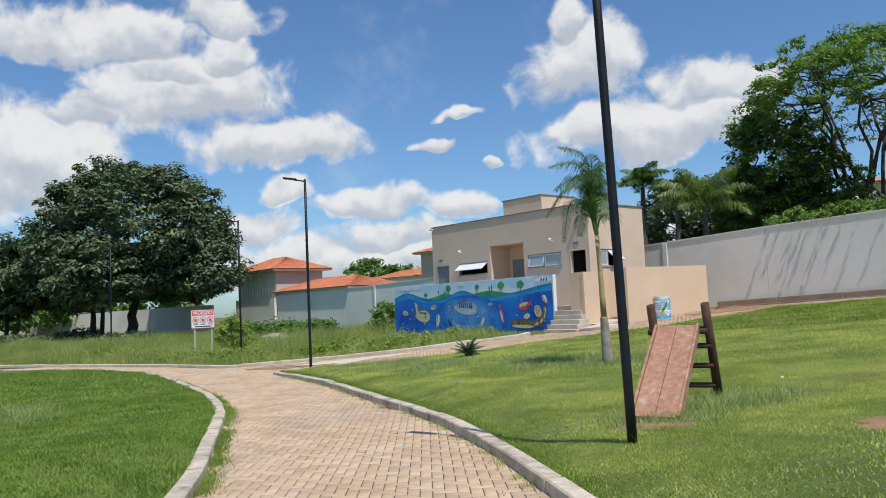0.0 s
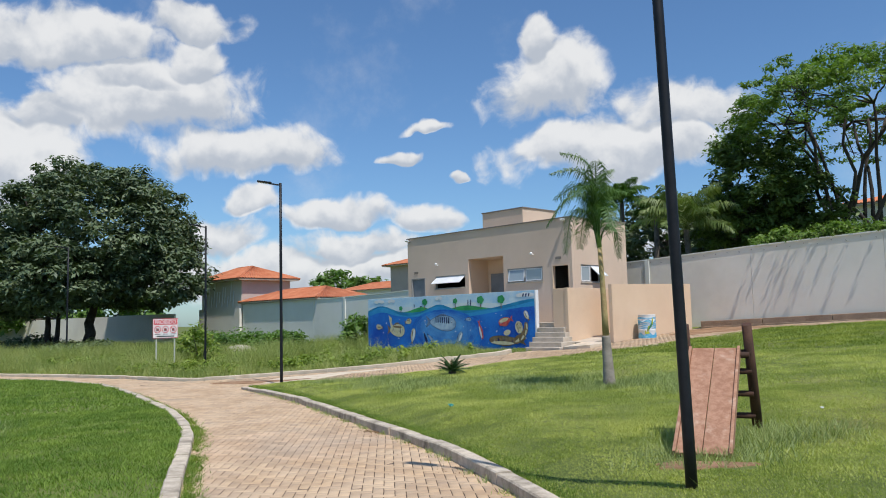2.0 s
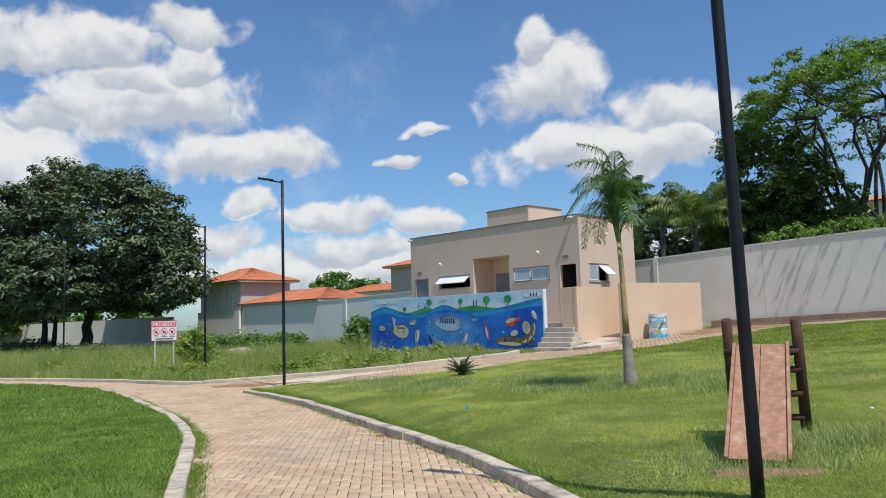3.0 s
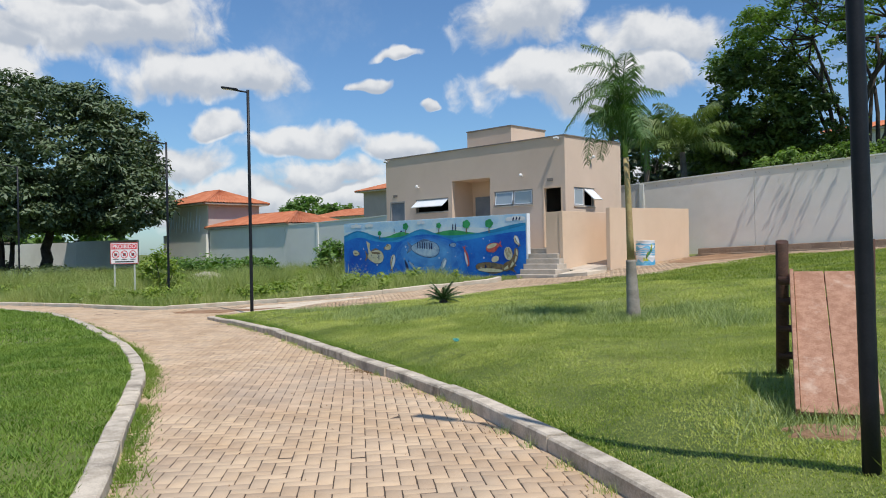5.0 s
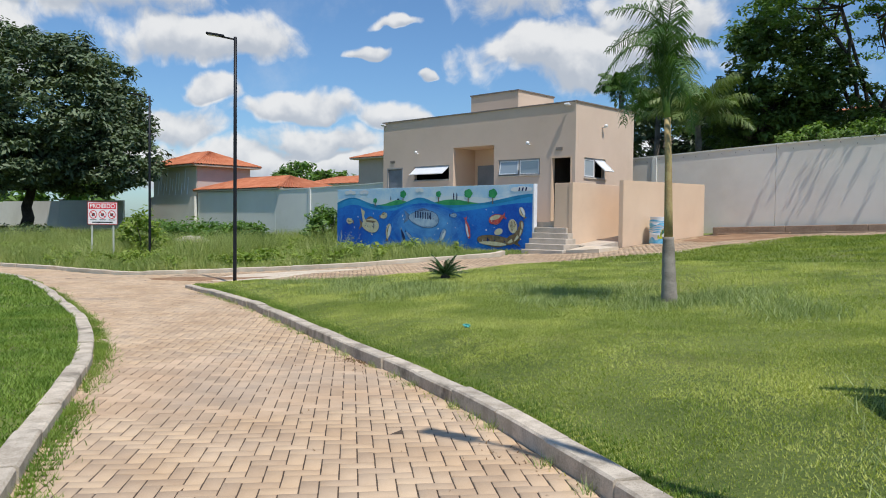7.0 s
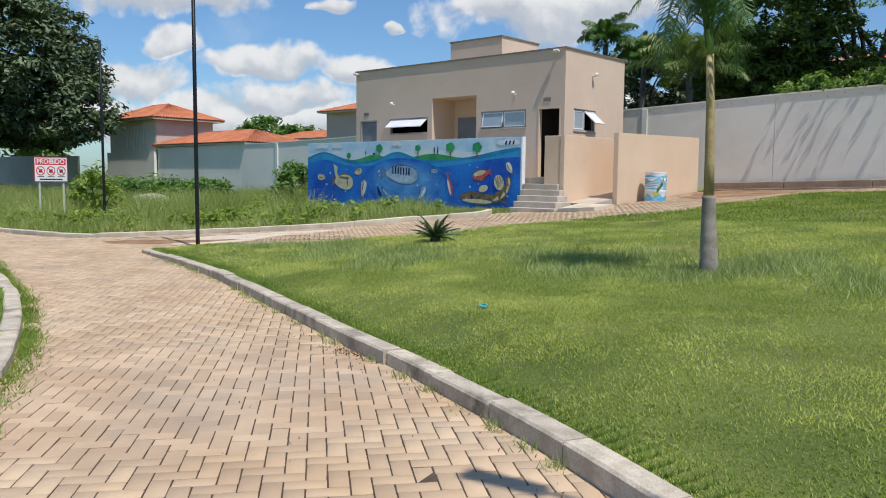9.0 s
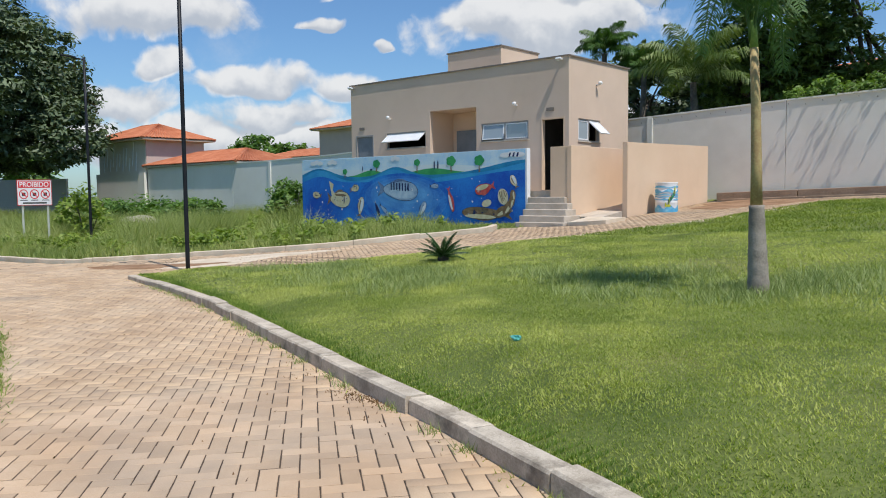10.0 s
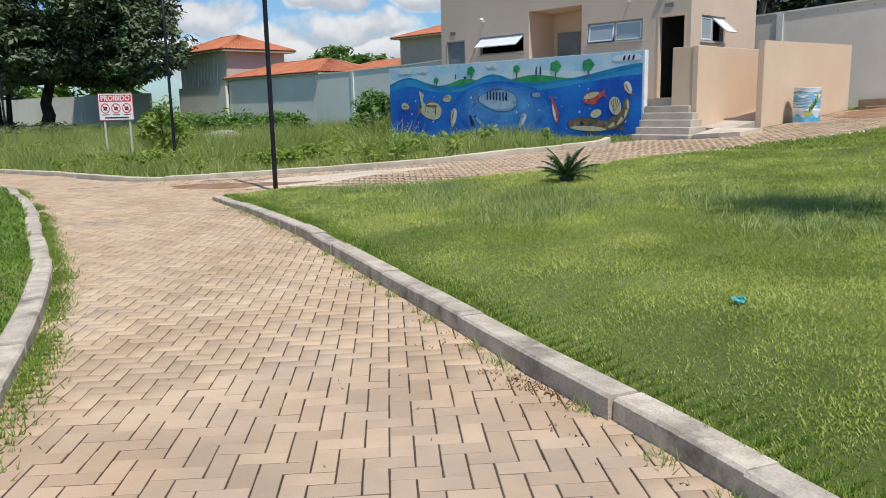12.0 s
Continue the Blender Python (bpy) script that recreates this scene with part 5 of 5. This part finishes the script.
near_house = house((-39.3, 4.8, 0), 6.2, 4.0, -2.5, 4.12, 5.15, "two-storey pinkish house with an orange hipped tile roof", HOUSE_WALL, 0.55)
part("plaster", slab(0.05, 6.15, -0.02, -0.002, 2.0, 3.98), WALL_WHITE, near_house, "pale plastered front under the eave")
# sun streaks on the shaded front, laid on as thin white strips
for k in range(11):
    part("sun_streak", slab(-0.06, 0.06, -0.055, -0.021, 0, 1.5 - 0.35 * (k % 3), 0.006, pose(0.7 + 0.42 * k, 0, 2.15 + 0.3 * (k % 2), 0, 9, 0)), SIGN_WHITE, near_house, "streak of sunlight on the shaded front, laid on in white")
house((-33.0, 4.98, 0), 9.2, 4.2, -2.5, 2.40, 3.2, "low house behind the wall with an orange tile roof", WALL_GREY, 0.35)
house((-40.6, 24.8, 0), 6.5, 6.5, -2.5, 6.15, 7.35, "pinkish upper storey with an orange hipped tile roof", HOUSE_WALL, 0.6)
house((-62, 34, 0), 14, 6, -2.5, 4.6, 5.6, "distant pale house with a tile roof", WALL_WHITE, 0.4)
house((-0.5, 27.8, 0), 12, 8, -1, 7.2, 8.2, "white house almost hidden behind the trees", WALL_WHITE, 0.4)
house((-46, 33, 0), 6, 6, -2.5, 5.0, 6.0, "distant house with a tile roof", HOUSE_WALL, 0.4)

tagged(part("garden_wall", slab(-39.3, -33.02, 4.56, 4.74, -2.5, 2.0), WALL_WHITE), "whitewashed garden wall in front of the house", "wall", kind="structure")

# ---- trees ----
tree("mango_tree", (-38.2, -4.2, on_lawn(-38.2, -4.2)), "broad dark-leaved tree with a dense rounded crown",
     [((0, 0, -0.1), (0.5, 0.4, 3.2), 0.42), ((-1.6, -1.7, -0.1), (-1.9, -2.0, 3.0), 0.26), ((-1.2, -1.6, -0.1), (-0.8, -1.4, 3.0), 0.2)],
     [((0, 0.6, 7.4), (6.6, 6.8, 5.6)), ((2.9, 3.2, 5.0), (3.6, 3.8, 3.2)), ((-3.6, -4.0, 5.2), (4.0, 4.0, 3.6)), ((4.0, -3.4, 4.6), (3.4, 3.4, 2.6))],
     BARK_DK, LEAF_DARK, 0.19, 0.8, 80, 1350, 0.75, 0.6, 0.07)
tree("tree", (-44.5, -10.8, on_lawn(-44.5, -10.8)), "smaller dark-leaved tree beside the big one",
     [((0, 0, -0.1), (0.2, 0.2, 2.4), 0.2), ((0.6, 0.5, -0.1), (1.0, 0.8, 2.4), 0.14)], [((0, 0, 4.6), (3.4, 3.6, 3.2))], BARK_DK, LEAF_DARK, 0.28, 0.7, 36, 240, 0.8, 0.5)
umbrella_tree((5.8, 12.3, 0.8), "tall tree with spreading limbs under a domed open crown", (0.3, 0, 6.6), (6.2, 5.0, 4.3), LEAF_MID)
tree("tree", (2.0, 10.6, 0.7), "dense deep-green tree rising behind the wall",
     [((0, 0, -0.1), (0, 0, 3.0), 0.2)], [((0.3, 0.2, 5.4), (2.3, 2.3, 3.0)), ((2.0, 0.6, 4.6), (2.0, 1.8, 1.8)), ((-0.6, 0, 4.0), (2.2, 2.0, 1.8))], BARK, LEAF_SHADE, 0.12, 0.42, 60, 520, 0.8, 0.45)
tree("tree", (-5.2, 16, 0.7), "rounded dark tree behind the building", [((0, 0, -0.1), (0, 0, 2.5), 0.2)], [((0, 0, 4.0), (4.2, 3.6, 2.8)), ((4.5, -1, 3.4), (3.6, 3, 2.6))], BARK, LEAF_DARK, 0.22, 0.6, 40, 420, 0.8, 0.5)
tree("tree", (-67, 37, -1), "distant bushy tree above the roofs", [((0, 0, -0.1), (0, 0, 3.5), 0.25)], [((0, 0, 6.2), (3.2, 3.6, 2.6)), ((4.0, 3.0, 5.6), (2.6, 2.6, 2.2))], BARK, LEAF_BUSH, 0.35, 0.9, 26, 170, 0.8, 0.4)
tree("tree", (-58, 4, -1), "distant pale-green tree behind the big one", [((0, 0, -0.1), (0, 0, 2.0), 0.2)], [((0, 0, 3.6), (5, 6, 2.4)), ((-3, -9, 3.0), (4, 5, 2.2)), ((-8, -16, 3.2), (4, 6, 2.6))], BARK, LEAF_BUSH, 0.4, 1.0, 26, 280, 0.8, 0.4)
tall_palm((0.6, 7.6, 0.5), 3.9, "coconut palm with long pale fronds behind the wall", 17, 2.5, FROND_PALE, -0.2, 0.8)
tall_palm((-5.4, 11.4, 0.6), 6.0, "palm with dark feathery fronds behind the building", 15, 1.5, FROND, 0.1, 0.6)
tall_palm((-3.9, 12.2, 0.6), 5.2, "palm with dark feathery fronds behind the building", 14, 1.5, FROND, 0.1, 0.6)


def shrub(at, r, h, label, leaf=LEAF_BUSH, size=0.13, n=60, per=26):
    t = thing("shrub", pose(*at), label, "shrub")
    bm = bmesh.new()
    for k in range(6):
        a = k * 1.05
        tube(bm, wander((0.05 * math.cos(a), 0.05 * math.sin(a), -0.05), (r * 0.6 * math.cos(a), r * 0.6 * math.sin(a), h * 0.75), 3, 0.04), [0.03, 0.022, 0.016, 0.008], 5)
    part("stem_cluster", bm, BARK, t)
    cs = shell((0, 0, h * 0.55), (r, r, h * 0.5), n, 0.9, 0.3)
    v, f = leaf_soup(cs, np.full(n, 0.28 * r + 0.08), per, size, 0.8, 0.01)
    soup("foliage", v, f, leaf, t)
    return t


shrub((-14.6, -7.4, on_lawn(-14.6, -7.4)), 0.95, 1.9, "sparse yellow-green sapling growing beside the notice", LEAF_PALE, 0.13, 34, 18)
shrub((-11.6, -1.0, on_lawn(-11.6, -1.0)), 0.9, 1.7, "ragged bush at the end of the painted wall", LEAF_BUSH, 0.12, 60)
for x, y, r, h in ((-23.6, -0.8, 1.6, 1.3), (-20.5, -1.2, 1.5, 1.1), (-26.5, -1.5, 1.5, 1.2), (-17.2, -1.6, 1.2, 1.3), (-29, 0, 1.5, 1.0)):
    shrub((x, y, on_lawn(x, y)), r, h, "low spreading dark-green bush in the weeds", LEAF_BUSH, 0.14, 80)
# shrubs under the trees, added to and coloured dark to deepen the crown shade
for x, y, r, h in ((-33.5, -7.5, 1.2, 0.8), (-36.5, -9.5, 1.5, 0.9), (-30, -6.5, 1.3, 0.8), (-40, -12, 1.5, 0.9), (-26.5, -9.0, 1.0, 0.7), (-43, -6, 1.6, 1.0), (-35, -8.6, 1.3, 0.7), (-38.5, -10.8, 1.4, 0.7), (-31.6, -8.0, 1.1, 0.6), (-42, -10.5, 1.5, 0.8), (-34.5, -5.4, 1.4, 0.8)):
    shrub((x, y, on_lawn(x, y)), r, h, "low shrub under the trees, leaf colour darkened for shade", LEAF_DARK, 0.16, 60)
def sprig(parent, x, reach, rise):
    """A thin leafy shoot arching out over the wall."""
    pts = [Vector((x + 0.03 * math.sin(9 * x + j), -0.2 - (0.5 + reach) * j / 7, rise * (0.5 + 1.1 * (j / 7) - 1.0 * (j / 7) ** 2))) for j in range(8)]
    part("shoot", tubed(pts, [0.007 - 0.0007 * j for j in range(8)], 5), BARK, parent)
    cs = np.array([p[:] for p in pts[2:]]) + rng.normal(0, 0.02, (6, 3))
    v, f = leaf_soup(cs, np.full(6, 0.075), 9, 0.05, 0.7, 0.008)
    soup("shoot_leaves", v, f, LEAF_MID, parent)


# reach over the wall of the shoots at each place along it
SHOOTS = [(4.90, 0.31), (5.28, 0.17), (5.92, 0.21), (6.15, 0.27), (6.42, 0.23), (6.86, 0.30), (7.08, 0.32), (7.5, 0.21), (8.15, 0.29), (8.9, 0.26)]
for k in range(8):
    x = 4.75 + 0.66 * k
    t = shrub((x, 5.50, wall_top(x) - 0.62), 0.52, 1.15 + 0.15 * math.sin(k * 2.1), "leafy hedge topping the boundary wall", LEAF_MID, 0.085, 60, 24)
    for sx, reach in SHOOTS:
        if abs(sx - x) < 0.331:
            sprig(t, sx - x, reach, 1.12)


def boulder(name, at, r, material, label):
    bm = bmesh.new()
    bmesh.ops.create_icosphere(bm, subdivisions=3, radius=1)
    for v in bm.verts:
        k = 1 + 0.22 * noise.noise(v.co * 1.7 + Vector(at)) + 0.06 * noise.noise(v.co * 6)
        v.co = Vector((v.co.x * r[0] * k, v.co.y * r[1] * k, v.co.z * r[2] * k))
    ob = solid(name, bm, material, label, "rock")
    ob.matrix_basis = pose(*at)


boulder("rubble_heap", (-18.1, -3.6, on_lawn(-18.1, -3.6) + 0.30), (0.95, 0.9, 0.45), CONCRETE, "pale lump of old concrete in the weeds")
boulder("rubble_heap", (-39.4, -9.4, on_lawn(-39.4, -9.4) + 0.2), (0.9, 0.8, 0.5), CONCRETE, "grey heap of rubble under the trees")

# ---- litter ----
t = thing("litter", pose(8.6, -14.55, on_lawn(8.6, -14.55)), "crumpled turquoise wrapper lying on the grass", "litter")
TURQ = PAINT("wrapper_turquoise", (0.02, 0.25, 0.22), (0.16, 0.48, 0.42), 30)
bm = bmesh.new()
bmesh.ops.create_icosphere(bm, subdivisions=2, radius=0.036)
for v in bm.verts:
    v.co *= 1 + 0.9 * noise.noise(v.co * 40)
    v.co.z = v.co.z * 0.6 + 0.03
part("wrapper", bm, TURQ, t)
for x, y in ((13.9, -13.7),):
    bm = bmesh.new()
    bmesh.ops.create_icosphere(bm, subdivisions=2, radius=0.02)
    for v in bm.verts:
        v.co *= 1 + 0.5 * noise.noise(v.co * 60)
        v.co.z = v.co.z * 0.5 + 0.03
    ob = solid("litter", bm, SIGN_WHITE, "small white scrap of paper on the lawn", "litter")
    ob.matrix_basis = pose(x, y, on_lawn(x, y))


# ---- kerbs ----
def kerb(name, pts, label, width, height, rise, length=0.8, side=1, material=KERB):
    """A row of separate stones along a line; the face stands on the line, the back lies to its off side."""
    line = smooth_line(pts, 0.04)
    s = np.r_[0, np.cumsum(np.hypot(*np.diff(line, axis=0).T))]
    n = int(s[-1] / length)
    head = thing(name, pose(*line[0].tolist(), 0), label, "kerb", kind="structure")
    for k in range(n):
        u = np.linspace(s[-1] * k / n + 0.004, s[-1] * (k + 1) / n - 0.004, 5)
        p = np.c_[np.interp(u, s, line[:, 0]), np.interp(u, s, line[:, 1])]
        t = np.gradient(p, axis=0)
        t /= np.hypot(*t.T)[:, None]
        nr = np.c_[-t[:, 1], t[:, 0]] * side
        low = path_z(p[:, 0], p[:, 1])
        top = rise(p[:, 0], p[:, 1], low) + rng.normal(0, 0.005)
        c = 0.015
        prof = [(0, -0.12, 0), (0, -c, 1), (c, 0, 1), (width - c, 0, 1), (width, -c, 1), (width, -0.12, 0)]
        rows = []
        bm = bmesh.new()
        sh = rng.normal(0, 0.006)
        for i in range(5):
            rows.append([bm.verts.new((p[i, 0] + nr[i, 0] * (a + sh) - line[0, 0], p[i, 1] + nr[i, 1] * (a + sh) - line[0, 1], (top[i] if f else low[i]) + b)) for a, b, f in prof])
        for a, b in zip(rows, rows[1:]):
            for j in range(5):
                bm.faces.new((a[j], a[j + 1], b[j + 1], b[j]))
        bm.faces.new(rows[0])
        bm.faces.new(rows[-1][::-1])
        part("kerb_stone", bm, material, head)


turf_top = lambda x, y, low: low + np.interp(x, [-2, 3], [0.07, 0.115])
kerb("kerb_right", RIGHT, "grey concrete kerb stones along the lawn", KERB_R, 0.12, turf_top, 0.8, -1)
kerb("kerb_left", LEFT[:-1], "grey concrete kerb stones curving along the drive", KERB_L, 0.12, lambda x, y, low: low + 0.10, 0.8, 1)
kerb("kerb_far", FAR[1:], "pale stained concrete kerb beside the weeds", 0.14, 0.12, lambda x, y, low: low + 0.11, 0.8, 1, SCREED)
kerb("edging", [(-1.9, -11.8), (-1.3, -11.25), (0.9, -10.2), (2.4, -8.6), (3.2, -7.0), (4.3, -5.3), (5.4, -2.6), (6.6, 1.6)], "low flush concrete edging of the walk", 0.08, 0.03, lambda x, y, low: low + 0.035, 0.8, -1, SCREED)

# ---- paving ----
road = tagged(new("road", bpy.data.meshes.new("road")), "drive of tan concrete pavers laid in herringbone", "road", kind="structure")
bm = bmesh.new()
bm.faces.new([bm.verts.new((x, y, float(path_z(x, y)) - 0.02)) for x, y in ((4, -14.6), (4.2, -14.6), (4.2, -14.4))])
bm.to_mesh(road.data)
bm.free()
road.data.materials.append(JOINT)
A = radians(50.75)
ca, sa = math.cos(A), math.sin(A)
Wd, GAP = 0.1045, 0.008
L = 2 * Wd
# herringbone on a square lattice: bricks lie along one axis or the other by the diagonal they start on
ks, js = np.meshgrid(np.arange(-330, 230), np.arange(-430, 60), indexing="ij")
ks, js = ks.ravel(), js.ravel()
flat, upright = (ks + js) % 4 == 1, (ks + js) % 4 == 3
cells = np.r_[np.c_[ks[flat] + 1.0, js[flat] + 0.5, np.zeros(flat.sum())], np.c_[ks[upright] + 0.5, js[upright] + 1.0, np.ones(upright.sum())]]
cells[:, :2] = (cells[:, :2] + (0.412, -0.318)) * Wd
wx, wy = cells[:, 0] * ca - cells[:, 1] * sa, cells[:, 0] * sa + cells[:, 1] * ca
m = (wx > -22) & (wx < 29) & (wy > -33) & (wy < 4)
wx, wy, cells = wx[m], wy[m], cells[m]
edge_ok = inside(ROAD, wx, wy) | (near_of(right_line, wx, wy)[0] < 0.12) | (near_of(left_line, wx, wy)[0] < 0.12)
m = edge_ok & (wx > -22) & (wx < 29) & ~((wx > 1.2) & (wx < 2.5) & (wy > -3.4))
m &= (near_of(far_line, wx, wy)[0] > 0.1) & ~((wx < 2.56) & (wy > -2.8)) & (wy < 3.7)
wx, wy, wt = wx[m], wy[m], cells[m, 2]
wz = path_z(wx, wy) + rng.normal(0, 0.0012, len(wx))
wa = A + wt * math.pi / 2 + rng.normal(0, 0.010, len(wx))
near = (np.hypot(wx - 8.2, wy + 17.2) < 1.45)
idx = np.flatnonzero(near)[:300]
hl, hw, ch = L / 2 - GAP / 2, Wd / 2 - GAP / 2, 0.0025
unit = np.array([(sx * hl, sy * hw, -0.03) for sx, sy in ((-1, -1), (1, -1), (1, 1), (-1, 1))] + [(sx * hl, sy * hw, -ch) for sx, sy in ((-1, -1), (1, -1), (1, 1), (-1, 1))]
                + [(sx * (hl - ch), sy * (hw - ch), 0) for sx, sy in ((-1, -1), (1, -1), (1, 1), (-1, 1))])
uf = np.array([(a + k, a + (k + 1) % 4, a + 4 + (k + 1) % 4, a + 4 + k) for a in (0, 4) for k in range(4)] + [(8, 9, 10, 11)])
rest = np.ones(len(wx), bool)
rest[idx] = False
c, s = np.cos(wa[rest])[:, None], np.sin(wa[rest])[:, None]
tilt = rng.normal(0, 0.006, (rest.sum(), 2))
V = np.stack([unit[None, :, 0] * c - unit[None, :, 1] * s + wx[rest][:, None], unit[None, :, 0] * s + unit[None, :, 1] * c + wy[rest][:, None],
              unit[None, :, 2] + wz[rest][:, None] + unit[None, :, 0] * tilt[:, :1] + unit[None, :, 1] * tilt[:, 1:]], -1)
F = uf[None] + (np.arange(rest.sum()) * 12)[:, None, None]
tagged(soup("pavers", V.reshape(-1, 3), F.reshape(-1, 4), PAVER_FAR, road), kind="stuff")
brick = bpy.data.meshes.new("paver")
brick.from_pydata(unit.tolist(), [], uf.tolist())
brick.materials.append(PAVER)
for k in idx:
    ob = new("paver", brick)
    ob.parent = road
    ob.matrix_basis = pose(wx[k], wy[k], wz[k], math.degrees(rng.normal(0, 0.005)), math.degrees(rng.normal(0, 0.005)), math.degrees(wa[k]))
# sand bed under the stones
xs, ys = np.meshgrid(np.arange(-24, 31.01, 0.15), np.arange(-32, 4.7, 0.15), indexing="ij")
v = np.c_[xs.ravel(), ys.ravel(), path_z(xs.ravel(), ys.ravel()) - 0.0045]
i = np.arange(xs.size).reshape(xs.shape)
q = np.stack([i[:-1, :-1], i[1:, :-1], i[1:, 1:], i[:-1, 1:]], -1).reshape(-1, 4)
c = v[q].mean(1)
q, c = q[inside(ROAD, c[:, 0], c[:, 1])], c[inside(ROAD, c[:, 0], c[:, 1])]
ok = np.ones(len(q), bool)
for line, gap in ((right_line, 0.03), (left_line, 0.03), (far_line, 0.16), (near_line, 0.16)):
    ok &= near_of(line[::2], c[:, 0], c[:, 1])[0] > gap
tagged(soup("sand_bed", v, q[ok], JOINT, road, True), "dark sand in the joints", kind="stuff")
